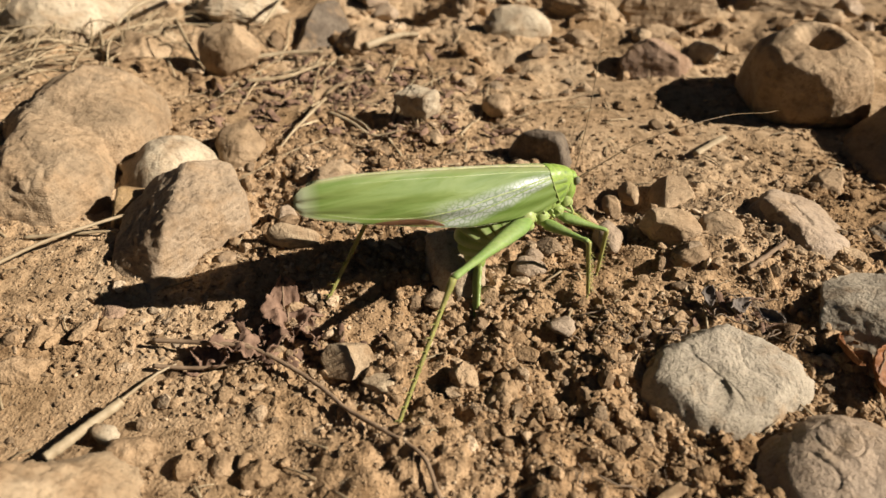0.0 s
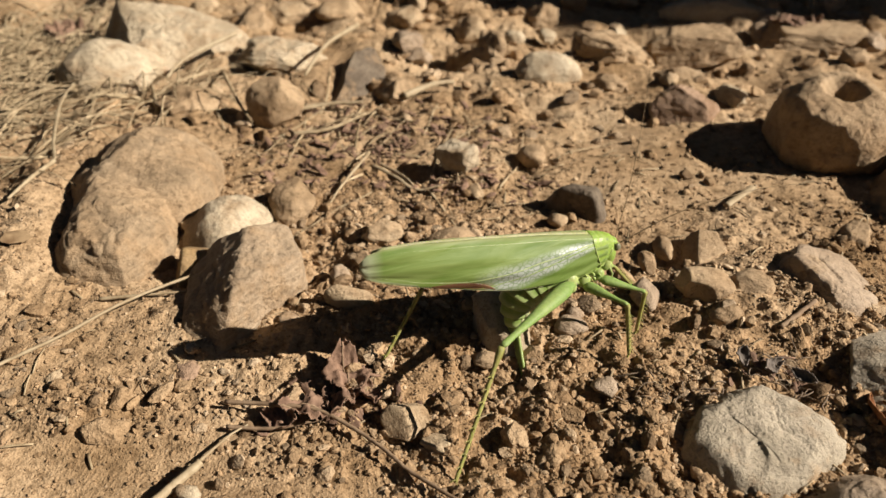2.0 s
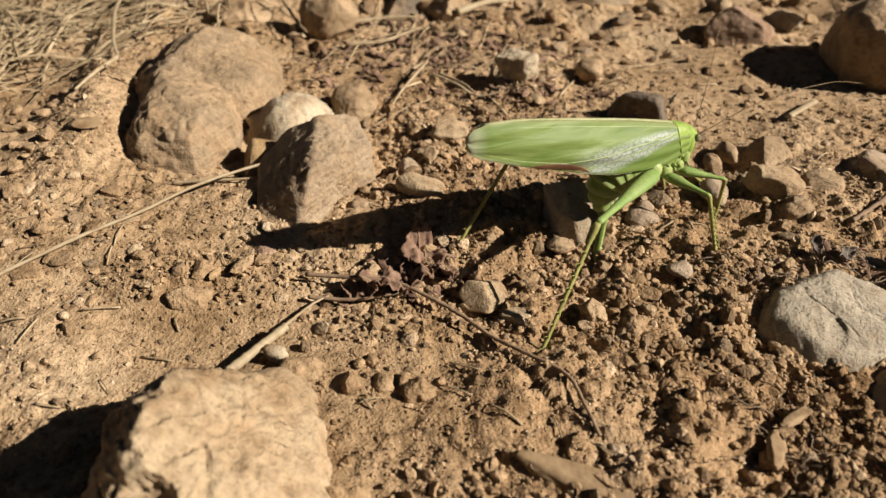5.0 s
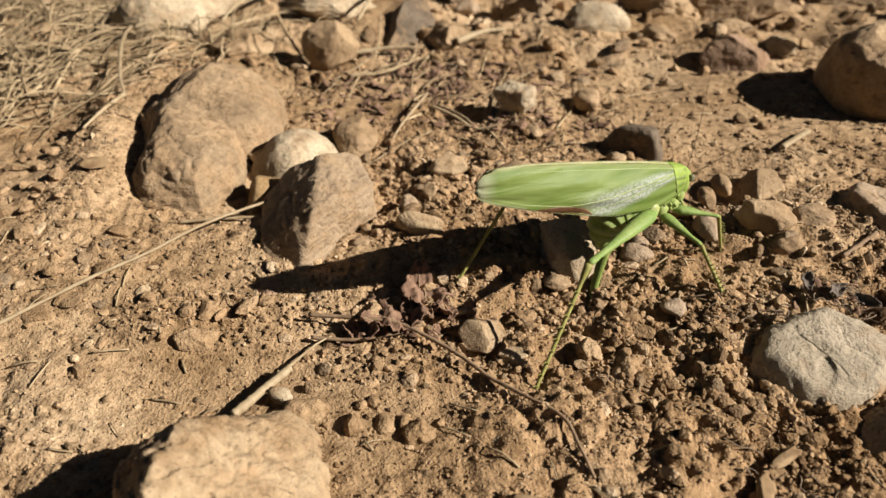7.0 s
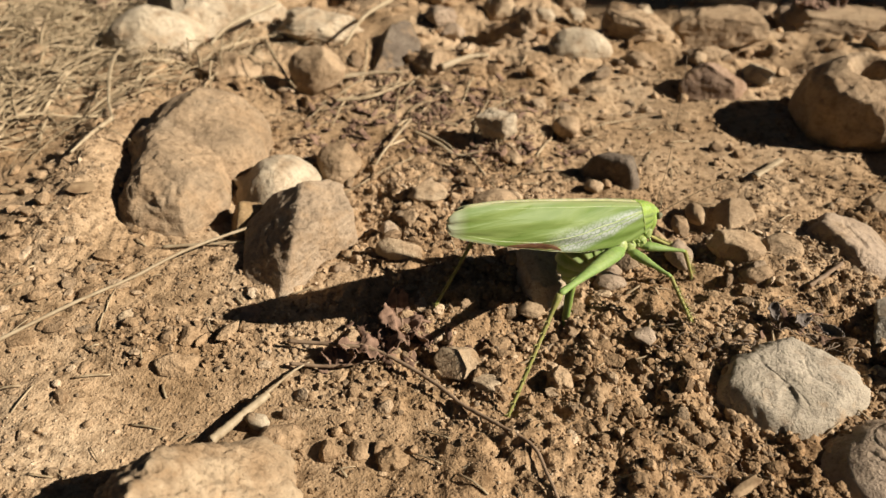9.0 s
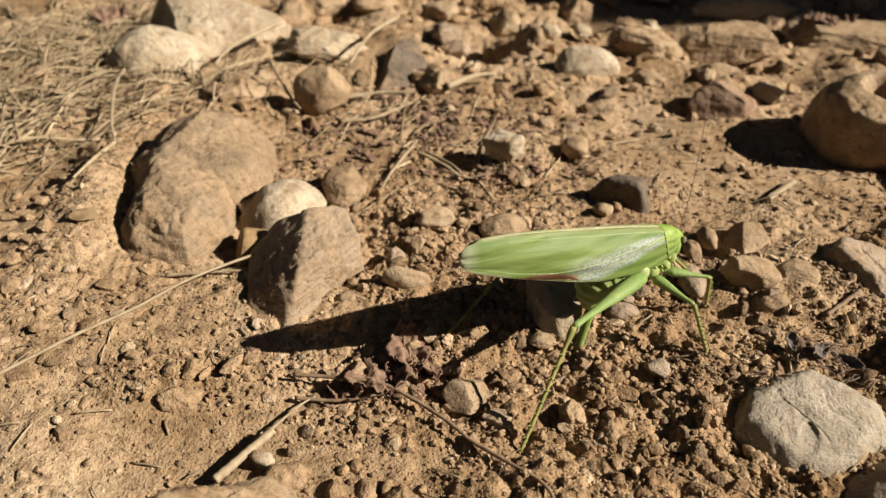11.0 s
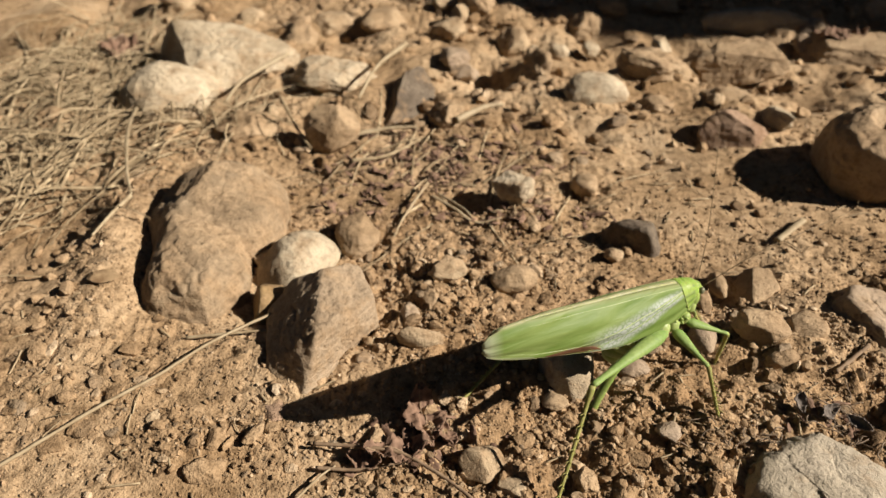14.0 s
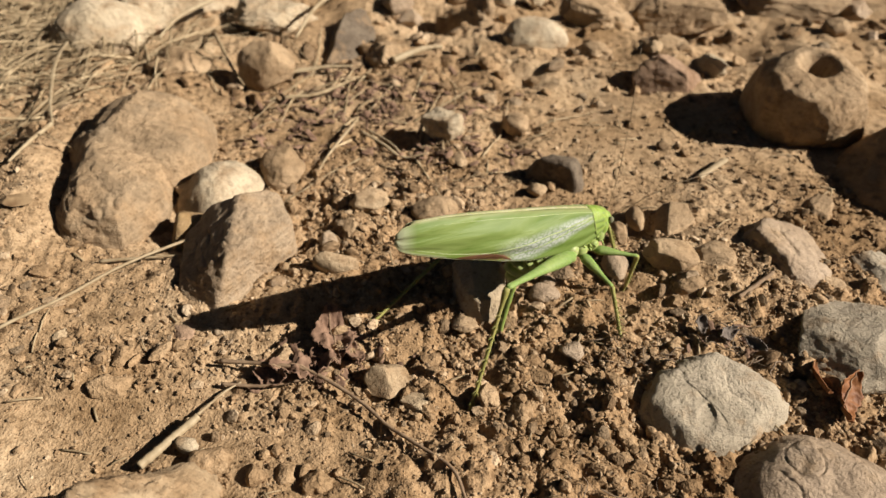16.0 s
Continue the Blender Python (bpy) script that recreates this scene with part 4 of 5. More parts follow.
strand("stick", [(-80, 240, 9), (-91.8, 224.1, 8), (-95.2, 211.8, 5)], 0.9, STRAW, "pale dry stick against the stones", "stick", seed=11)
strand("stick", [(-39.5, 248, 10), (-48, 231.1, 8), (-52.6, 213.9, 5)], 0.85, STRAW, "pale grey stick leaning on a stone", "stick", seed=12)
strand("straw", [(-28, 168, 3), (-33.4, 153.9, 1.6), (-35.5, 144.5, 0.8)], 0.42, STRAW, "thin tan straw standing off the soil", "straw", seed=13)
strand("straw", [(-26.6, 164.3, 1.4), (-20.2, 157.1, 1.4), (-14.9, 152.2, 1), (-8.4, 152.6, 0.8)], 0.55, STRAW, "whitish split piece of straw", "straw", seed=14, flat=0.5)
strand("straw", [(-25, 166.3, 0.8), (-18.2, 158, 1.2), (-14.9, 152.5, 1)], 0.4, STRAW, "whitish thin straw fibre on soil", "straw", seed=15)
strand("straw", [(67.8, 153.7, 0.8), (58.6, 144.9, 0.8)], 0.9, STRAW, "short pale splinter of straw", "straw", seed=16, flat=0.6, taper=0.9)
strand("straw", [(-51, 183.3, 1), (-41.2, 185.3, 1.5), (-31.6, 192.8, 2)], 0.7, GRASS, "brown stalk of dry grass", "straw", seed=17)
strand("straw", [(-78, 214.3, 6), (-68.6, 195.9, 4), (-63.7, 188.4, 2)], 0.6, GRASS, "thin brown stalk beside a stone", "straw", seed=18)
strand("straw", [(-52, 196, 1.5), (-42, 199, 2), (-33, 199.5, 2)], 1.1, STRAW, "whitish stalk of dry grass", "straw", seed=19, flat=0.5)
strand("stick", [(55.2, 100.8, 1.0), (63.6, 106.8, 1.2)], 0.5, TWIG, "short brown stick on soil", "stick", seed=20, taper=0.9)
strand("stick", [(-21, 203, 2), (-12, 211, 3), (-6, 214, 3)], 1.2, STRAW, "pale splinter of wood", "stick", seed=21)


def rootlets():
    rng = np.random.default_rng(77)
    out = []
    for k in range(70):
        if k < 30:
            cx, cy = rng.uniform(28, 44), rng.uniform(83, 88.5)
        elif k < 55:
            cx, cy = rng.uniform(50, 62), rng.uniform(86, 97)
        else:
            cx, cy = rng.uniform(18, 36), rng.uniform(48, 62)
        ang, pts = rng.uniform(0, 6.28), []
        x, y = cx, cy
        for s in range(6):
            pts.append((x, y, height_at(x, y) + rng.uniform(0.2, 1.4)))
            ang += rng.uniform(-0.8, 0.8)
            x, y = x + 1.5 * math.cos(ang), y + 1.1 * math.sin(ang)
        out.append(tube(smooth_path(pts, 16) * MM, rng.uniform(0.04, 0.13) * MM, 5))
    v, f = joined(out)
    tagged(new("rootlets", mesh_from("rootlets", v, f, ROOT)), "tangle of fine pale dead roots", "roots", kind="stuff")


def dead_grass():
    rng = np.random.default_rng(91)
    out = []
    spots = [(-165, 250, 40, 55, 560, 0.8), (-142, 185, 26, 34, 330, 0.5), (-96, 208, 16, 10, 50, 1.0), (-45, 190, 26, 14, 26, 0.15), (-135, 225, 26, 30, 180, 0.8), (-20, 168, 34, 18, 22, 0.1)]
    s = np.linspace(0, 1, 5)
    for cx, cy, sx, sy, n, tall in spots:
        x, y = cx + rng.normal(size=n) * sx * 0.55, cy + rng.normal(size=n) * sy * 0.55
        ang = rng.normal(1.0, 0.7, n) + math.pi * (rng.uniform(0, 1, n) < 0.4)
        length, rise, bend, thick = rng.uniform(8, 36, n), rng.uniform(0.5, 9, n) * tall, rng.uniform(-0.22, 0.22, n), rng.uniform(0.2, 0.85, n) ** 1.4
        way = ang[:, None] + bend[:, None] * s
        px, py = x[:, None] + length[:, None] * s * np.cos(way), y[:, None] + length[:, None] * s * np.sin(way)
        pz = height(px, py) + 0.4 + rise[:, None] * np.sin(s * 2.6)
        for k in range(n):
            path = smooth_path(np.stack([px[k], py[k], pz[k]], 1), 9)
            out.append(tube(path * MM, np.linspace(1, 0.35, 9) * thick[k] * MM, 4, 0.5))
    v, f = joined(out)
    tagged(new("dead_grass", mesh_from("dead_grass", v, f, GRASS)), "matted dry grass and stalks on the soil", "grass", kind="stuff")


def litter():
    """Short bits of stalk and bark strewn in the loose soil."""
    rng = np.random.default_rng(55)
    out = []
    for k in range(300):
        x, y = rng.uniform(-120, 95), rng.uniform(40, 215)
        ang, length = rng.uniform(0, 6.28), rng.uniform(1.5, 7)
        dx, dy = math.cos(ang) * length / 2, math.sin(ang) * length / 2
        pts = [(x - dx, y - dy, height_at(x - dx, y - dy) + 0.3), (x, y, height_at(x, y) + 0.6), (x + dx, y + dy, height_at(x + dx, y + dy) + 0.3)]
        out.append(tube(smooth_path(pts, 5) * MM, rng.uniform(0.08, 0.26) * MM, 5, 0.6))
    v, f = joined(out)
    tagged(new("plant_litter", mesh_from("plant_litter", v, f, GRASS)), "short bits of brown stalk strewn on soil", "litter", kind="stuff")


def leaf_scraps():
    """Torn brown scraps of old leaves between the stones."""
    rng = np.random.default_rng(31)
    out = []
    for cx, cy, sx, sy, n in ((-30, 184, 30, 17, 260), (-4, 158, 20, 8, 70), (-45, 160, 9, 10, 40), (-26, 85, 11, 5, 34), (52, 90, 8, 4, 16)):
        for k in range(n):
            x, y = cx + rng.normal() * sx * 0.6, cy + rng.normal() * sy * 0.6
            long, wide, turn = rng.uniform(1.0, 4.2), rng.uniform(0.5, 1.7), rng.uniform(0, 6.28)
            tip, roll, curl = rng.uniform(-0.5, 0.5), rng.uniform(-0.6, 0.6), rng.uniform(-0.5, 0.5)
            us, vs = np.meshgrid(np.linspace(-1, 1, 6), np.linspace(-1, 1, 4), indexing="ij")
            edge = 1 - 0.55 * us ** 2 + 0.2 * rng.normal(size=us.shape)
            px, py = us * long / 2 * (1 + 0.12 * rng.normal(size=us.shape)), vs * wide / 2 * edge
            pz = tip * px + roll * py + curl * py ** 2 + 0.12 * rng.normal(size=us.shape)
            gx, gy = x + px * math.cos(turn) - py * math.sin(turn), y + px * math.sin(turn) + py * math.cos(turn)
            top = np.stack([gx, gy, pz - pz.min() + height_at(x, y) + 0.1], -1).reshape(-1, 3)
            quads = [(i * 4 + j, (i + 1) * 4 + j, (i + 1) * 4 + j + 1, i * 4 + j + 1) for i in range(5) for j in range(3)]
            out.append((top * MM, quads))
    v, f = joined(out)
    ob = new("leaf_scraps", mesh_from("leaf_scraps", v, f, LEAF))
    ob.modifiers.new("thickness", "SOLIDIFY").thickness = 0.00014
    tagged(ob, "torn reddish brown scraps of dead leaves", "litter", kind="stuff")


rootlets()
dead_grass()
litter()
leaf_scraps()


# ---- dead leaves and bark ----
def crumpled(name, x, y, z, length, width, turn, mat, label, seed, lobes=3, curl=0.5, tilt=(0, 0), vein=True, crumple=0.34):
    """A dead leaf: a thin lobed blade with a folded, wavy surface and a midrib."""
    rng = np.random.default_rng(seed)
    nu, nv = 44, 22
    u = np.linspace(0, 1, nu)
    wide = np.sin(np.pi * np.clip(u, 0.02, 0.985)) ** 0.7 * (1 + 0.09 * np.sin(u * lobes * 6.28 + seed) + 0.07 * np.sin(u * lobes * 21 + seed))
    grid = []
    for i in range(nu):
        for j in range(nv):
            s = -1 + 2 * j / (nv - 1)
            px, py = (u[i] - 0.5) * length, s * width / 2 * wide[i] * (1 + 0.12 * math.sin(9 * u[i] + 3 * s))
            pz = curl * width * (0.35 * s * s - 0.1) + crumple * width * noise.fractal(Vector((px / 3.2, py / 3.2, seed)), 0.9, 2.1, 4) + curl * length * 0.16 * (u[i] - 0.5) ** 2 * 4
            grid.append((px, py, pz))
    grid = np.array(grid)
    faces = [(i * nv + j, (i + 1) * nv + j, (i + 1) * nv + j + 1, i * nv + j + 1) for i in range(nu - 1) for j in range(nv - 1)]
    me = mesh_from(name, grid * MM, np.array(faces), mat)
    ob = new(name, me)
    ob.matrix_world = pose(x * MM, y * MM, (base_height(np.array(x), np.array(y)) + z) * MM, tilt[0], tilt[1], turn)
    thick = ob.modifiers.new("thickness", "SOLIDIFY")
    thick.thickness = 0.00018
    tagged(ob, label, "leaf", "dead leaves")
    if vein:
        rib = grid.reshape(nu, nv, 3)[:, nv // 2] + (0, 0, 0.12)
        part("midrib", tube(rib[1:-1] * MM, np.linspace(0.22, 0.1, nu - 2) * MM, 6), TWIG, ob)
    return ob


crumpled("dead_leaf", -24.5, 91, 1.6, 11, 7.5, 112, LEAF, "crumpled reddish brown dead leaf with a dark midrib", 4, 3, 0.45, (12, -8))
crumpled("dead_leaf", -29, 83.6, 2.0, 13, 6, 8, LEAF, "torn brown dead leaf under the twig", 9, 4, 0.4, (-14, 6))
crumpled("dead_leaf", -20, 86.5, 1.6, 6, 3.4, 110, LEAF, "small dark curled leaf scrap", 12, 2, 0.7, (20, 10), False)
crumpled("dead_leaf", -35, 82.0, 1.5, 7, 4, 160, LEAF, "small grey-brown leaf scrap", 15, 3, 0.5, (-10, 12), False)
crumpled("dead_leaf", 50.5, 91.5, 2.8, 5.5, 2.4, 35, GREYLEAF, "curled grey scrap of weathered leaf", 41, 2, 0.8, (25, 10), False)
crumpled("dead_leaf", 55.5, 89.0, 2.8, 5.0, 2.0, 120, GREYLEAF, "narrow grey scrap of weathered leaf", 43, 2, 0.8, (-30, 12), False)
crumpled("dead_leaf", 46.0, 93.5, 2.6, 4.2, 2.2, 75, GREYLEAF, "small curled grey leaf scrap", 47, 1, 0.9, (18, -20), False)
crumpled("dead_leaf", 63.6, 80.6, 3.8, 9, 3.4, 82, RUST, "upright rust-coloured curled dead leaf", 21, 1, 0.5, (50, 14), False, 0.12)
crumpled("dead_leaf", 67.6, 77.0, 3.6, 10, 5.2, 66, RUST, "crumpled orange-brown dead leaf", 25, 2, 0.5, (42, -16), True, 0.14)
crumpled("dead_leaf", 120, 268, 8.5, 20, 8, 5, LEAF, "brown dead leaf on a flat stone", 28, 4, 0.35, (8, 4))
crumpled("dead_leaf", -152, 268, 4, 16, 12, 30, LEAF, "reddish dead leaf among dry grass", 31, 3, 0.4, (20, 10))


def bark(x, y, z, length, width, thick, turn, tilt, seed, label):
    v, f = rock_mesh(length / 2, width / 2, thick / 2, seed, "slab", 4)
    ob = new("bark_flake", mesh_from("bark_flake", v, f, BARK))
    ob.matrix_world = pose(x * MM, y * MM, (base_height(np.array(x), np.array(y)) + z) * MM, tilt[0], tilt[1], turn)
    return tagged(ob, label, "bark", "bark flakes")


bark(-1, 45.5, 1.2, 19, 5, 2.0, -22, (10, 4), 301, "flat brown flake of bark on loose soil")
bark(-13, 50.2, 0.6, 5, 2.4, 1.2, 14, (5, -8), 302, "small brown flake of bark")
bark(26, 50.5, 1.0, 8, 3.2, 1.4, 70, (12, 8), 303, "curled piece of weathered bark")
bark(30.5, 56.5, 1.0, 8, 2.4, 1.2, 40, (-8, 12), 304, "narrow splinter of bark")
bark(-99, 124, 1.0, 8, 5, 1.2, 10, (6, 4), 305, "thin grey flake on the soil")


# ---- the bush cricket ----
# Body space in millimetres: x to the head, y to its left, z up; its origin is where the wings leave the back.
cricket = tagged(new("bush_cricket"), "long-winged green bush cricket laying eggs in the soil", "cricket")


def lump(centre, radii, level=4, bend=(0, 0, 0), seed=0, rough=0.0):
    v, f = BALLS[level]
    v = v * np.array(radii)
    r = np.array(Euler([radians(a) for a in bend]).to_matrix())
    return (v @ r.T + centre) * MM, f


def sheet(nu, nv, func, closed=False):
    verts = [func(i / (nu - 1), j / (nv - 1)) for i in range(nu) for j in range(nv)]
    faces = [(i * nv + j, (i + 1) * nv + j, (i + 1) * nv + j + 1, i * nv + j + 1) for i in range(nu - 1) for j in range(nv - 1)]
    return np.array(verts) * MM, np.array(faces)


WING_X = np.array([-2.4, 0.0, 3, 9, 16, 23, 29, 35, 40, 42.6, 43.6])
WING_TOP = np.array([-0.2, 0.2, 0.7, 1.3, 1.8, 2.2, 2.45, 2.6, 2.25, 1.5, 0.2])
WING_LOW = np.array([-4.2, -5.2, -6.1, -6.5, -6.4, -5.7, -4.9, -4.0, -3.2, -2.5, -1.3])
WING_OUT = np.array([2.2, 2.7, 3.3, 4.1, 4.3, 3.9, 3.2, 2.4, 1.6, 1.1, 0.5])


def wing_point(u, v, side, lift=0.0, size=1.0):
    x = (46.0 * u - 2.4) * size
    top, low, out = np.interp(x, WING_X, WING_TOP), np.interp(x, WING_X, WING_LOW), np.interp(x, WING_X, WING_OUT) + lift
    bulge = math.sin(min(1.0, v * 1.25) * math.pi / 2) ** (0.42 + 0.45 * min(1.0, u * 3))
    flare = 0.5 * max(0.0, v - 0.7)
    wave = 0.10 * math.sin(v * 21) * (1 - u) + 0.11 * math.sin(15 * (v - 1.1 * u)) * min(1.0, 2 * u)
    return (-x, side * (0.25 + (out - 0.25) * bulge + flare + wave + lift * 0.4), top + (low - top) * v ** 1.12 + lift * (1 - v))


def main_vein(s):
    """Across the wing (0 top, 1 low) where the long middle vein runs."""
    return float(np.interp(s, [0, 0.1, 0.3, 0.5, 0.62, 0.8, 1.0], [0.12, 0.24, 0.46, 0.70, 0.83, 0.90, 0.86]))


def low_vein(s):
    """The dark vein that leaves the root and meets the lower edge."""
    return float(np.interp(s, [0, 0.15, 0.3, 0.5, 0.58], [0.15, 0.36, 0.60, 0.90, 0.99]))


def wing(side, label, size):
    nu, nv = 90, 34
    v, f = sheet(nu, nv, lambda u, w: wing_point(u, w, side, 0.0, size))
    ob = part("forewing", (v, f), WING, cricket, label)
    for name, values in (("lengthwise", np.repeat(np.linspace(0, 1, nu), nv)), ("across", np.tile(np.linspace(0, 1, nv), nu))):
        ob.data.attributes.new(name, "FLOAT", "POINT").data.foreach_set("value", values.astype(np.float32))
    thick = ob.modifiers.new("thickness", "SOLIDIFY")
    thick.thickness, thick.offset = 0.00014, 0.0
    run = lambda course, a, b, n=30: np.array([wing_point(s, course(s), side, 0.02, size) for s in np.linspace(a, b, n)]) * MM
    part("vein", tube(run(main_vein, 0.04, 0.96), np.linspace(0.15, 0.06, 30) * MM, 6), PALEVEIN, ob, "pale middle vein")
    part("vein", tube(run(low_vein, 0.04, 0.575), np.linspace(0.13, 0.07, 30) * MM, 6), VEIN, ob, "dark slanting vein")
    part("vein", tube(run(lambda s: 0.07 + 0.10 * s, 0.04, 0.9), np.linspace(0.11, 0.05, 30) * MM, 6), PALEVEIN, ob)
    net = []
    for k in range(30):                     # short slanting cross veins on both sides of the long ones
        s = 0.05 + 0.020 * k
        for course, turn, far in ((main_vein, -1, 0.13), (low_vein, 1, 0.15), (low_vein, -1, 0.11)):
            if course is low_vein and s > 0.52:
                continue
            c = course(s)
            path = [wing_point(s + 0.055 * q, min(0.985, max(0.03, c + turn * far * q * (0.5 + s))), side, 0.0, size) for q in np.linspace(0, 1, 6)]
            net.append(tube(np.array(path) * MM, 0.045 * MM, 4))
    for k in range(11):                     # long branches towards the tail
        s, c = 0.40 + 0.045 * k, main_vein(0.40 + 0.045 * k)
        path = [wing_point(min(0.985, s + 0.20 * q), max(0.05, c - (0.34 - 0.02 * k) * q ** 0.8), side, 0.0, size) for q in np.linspace(0, 1, 8)]
        net.append(tube(np.array(path) * MM, 0.055 * MM, 4))
    part("venation", joined(net), PALEVEIN, ob)
    rim = [wing_point(s, 1.0, side, 0.0, size) for s in np.linspace(0.30, 1.0, 40)]
    part("wing_rim", tube(np.array(rim) * MM, 0.085 * MM, 6), CREAM, ob, "cream rim of the wing")
    return ob


wing(-1, "long silky green forewing with fine veins", 1.0)
wing(1, "long green forewing folded over the back", 0.955)
fold = [wing_point(u, v, -1, 0.03) for u, v in ((0.50, 0.985), (0.54, 0.93), (0.59, 0.90), (0.64, 0.91), (0.70, 0.95), (0.76, 0.985))]
part("hind_wing_edge", tube(smooth_path(fold, 26) * MM, 0.26 * np.sin(np.linspace(0.05, 3.1, 26)) ** 0.7 * MM * 2.3, 8, 0.22, (0, 1, 0)), FOLD, cricket, "brown edge of the folded hind wing")
spine = [(-x, 0, np.interp(x, WING_X, WING_TOP) - 0.02) for x in np.linspace(1.5, 41.0, 30)]
part("wing_ridge", tube(np.array(spine) * MM, np.linspace(0.46, 0.32, 30) * MM, 8, 0.5), RIDGE, cricket, "tan ridge where the wings meet")


def saddle(u, v):
    """The neck shield: a rounded arch whose sides narrow downwards to a blunt lobe."""
    ang = (v - 0.5) * 2
    a = abs(ang)
    s = max(0.0, (a - 0.35) / 0.65)
    rear, front = -1.1 + 1.8 * s ** 1.7, 3.7 - 1.3 * s ** 2.0
    x = rear + (front - rear) * u
    half = 2.75 - 0.65 * u * u
    round_off = 1 - 0.16 * abs(2 * u - 1) ** 2.4
    y = half * math.sin(1.62 * a) ** 0.72
    z = 0.45 - 5.2 * round_off * (1 - math.cos(1.62 * a)) ** 1.08 - 0.9 * u * u
    crease = 0.05 * math.exp(-((u - 0.62) / 0.1) ** 2) + 0.10 * math.exp(-((u - 0.3) / 0.08) ** 2)
    return (x, math.copysign(y, ang) if ang else 0.0, z - crease * (1 - s))


shield = part("neck_shield", sheet(30, 49, saddle), GREEN, cricket, "smooth green saddle-shaped neck shield")
shield.modifiers.new("thickness", "SOLIDIFY").thickness = 0.0002
part("shield_rim", tube(np.array([saddle(u, v) for u, v in [(0.0, v) for v in np.linspace(0.22, 0.0, 14)] + [(u, 0.0) for u in np.linspace(0.04, 1, 12)] + [(1.0, v) for v in np.linspace(0.02, 0.2, 10)]]) * MM, 0.13 * MM, 6), PALEGREEN, shield, "pale lower rim")
head = part("head", joined([lump((3.7, 0, -4.0), (1.75, 2.1, 3.1), 4, (0, -12, 0)), lump((4.3, 0, -1.9), (1.1, 1.2, 0.9), 3), lump((4.1, 0, -6.7), (1.2, 1.55, 1.2), 3)]), GREEN, cricket, "round green head bent down")
for side in (-1, 1):
    part("eye", lump((4.75, side * 1.55, -2.25), (0.62, 0.55, 0.75), 3), EYE_MAT, head, "small grey-brown eye")
    part("feeler_base", lump((5.35, side * 0.75, -2.3), (0.42, 0.36, 0.42), 3), PALEGREEN, head)
    part("mouth_feeler", joined([tube(smooth_path([(4.7, side * 1.2, -7.2), (5.4, side * 1.6, -8.4), (4.9, side * 1.7, -9.6)], 10) * MM, np.linspace(0.24, 0.18, 10) * MM, 6), lump((4.9, side * 1.7, -9.7), (0.26, 0.26, 0.3), 2)]), PALEGREEN, head)
    part("jaw", lump((5.0, side * 0.7, -7.1), (0.6, 0.6, 0.95), 3), PALEGREEN, head)
    part("cheek", lump((3.4, side * 1.6, -5.9), (1.0, 0.65, 1.3), 3), PALEGREEN, head)
part("feeler", tube(smooth_path([(5.5, 0.7, -2.1), (8.4, 4, 6), (12, 10, 18), (14.8, 16.3, 30)], 30) * MM, np.linspace(0.09, 0.03, 30) * MM, 5), FEELER, head, "thread-thin brown feeler")
part("feeler", tube(smooth_path([(5.5, -0.7, -2.1), (15.5, -3.2, 5.2), (30, -4.5, 9), (44, -1.5, 7.3), (52.1, 2.5, 5.4)], 36) * MM, np.linspace(0.10, 0.04, 36) * MM, 5), FEELER, head, "thread-thin brown feeler")
flank = part("flank", joined([lump((-2.4, 0, -5.6), (2.6, 3.3, 2.7), 4, (0, 20, 0)), lump((0.2, 0, -5.9), (1.5, 2.7, 2.3), 3)]), BELLY, cricket, "green side plates of the chest")
for side in (-1, 1):
    for x, z, r in ((-4.4, -7.4, 0.5), (-3.2, -7.9, 0.55), (-1.9, -7.7, 0.4), (-0.7, -7.5, 0.5), (0.4, -7.7, 0.42), (1.3, -7.0, 0.36), (-0.1, -6.7, 0.42), (-3.5, -6.7, 0.45), (-1.6, -6.8, 0.35)):
        part("chest_plate", lump((x, side * 2.95, z), (r * 1.25, 0.4, r * 0.7), 3, (0, 25 + 60 * r, 8)), PALEGREEN, flank, "pale plate above a leg joint")
thorax = part("thorax", joined([lump((-3.0, 0, -5.8), (5.6, 3.1, 3.4), 4, (0, 8, 0)), lump((0.6, 0, -6.4), (2.6, 2.4, 2.4), 3)]), BELLY, cricket, "pale green chest")
for x, y, z, r in ((-5.2, 3.2, -7.3, 1.7), (-1.6, 2.7, -8.0, 1.25), (1.6, 2.3, -7.4, 1.15)):
    for side in (-1, 1):
        part("hip_joint", joined([lump((x, side * y, z), (r, r * 0.8, r * 1.1), 3, (0, 25, 0)), lump((x + 0.7, side * (y + 0.3), z - r * 0.8), (r * 0.6, r * 0.5, r * 0.6), 2)]), PALEGREEN, thorax)


def limb(name, length, profile, mat, label="", sides=12, flat=0.8, bow=0.0):
    """A leg piece along +x from its joint at the origin; profile: (share of the length, radius)."""
    s = np.linspace(0, 1, 30)
    r = np.interp(s, [p[0] for p in profile], [p[1] for p in profile])
    path = np.stack([s * length, 0 * s, bow * np.sin(s * math.pi)], 1)
    return part(name, tube(path * MM, r * MM, sides, flat), mat, cricket, label)


def comb(tibia, length, r):
    pieces = []
    for k in range(9):
        for side in (-1, 1):
            x = length * (0.2 + 0.085 * k)
            pieces.append(tube(np.array([(x, 0, r * 0.6), (x + 0.35, side * 0.4, r + 0.35), (x + 0.75, side * 0.6, r + 0.6)]) * MM, np.array([0.1, 0.07, 0.02]) * MM, 4))
    part("comb", joined(pieces), SHANK, tibia)


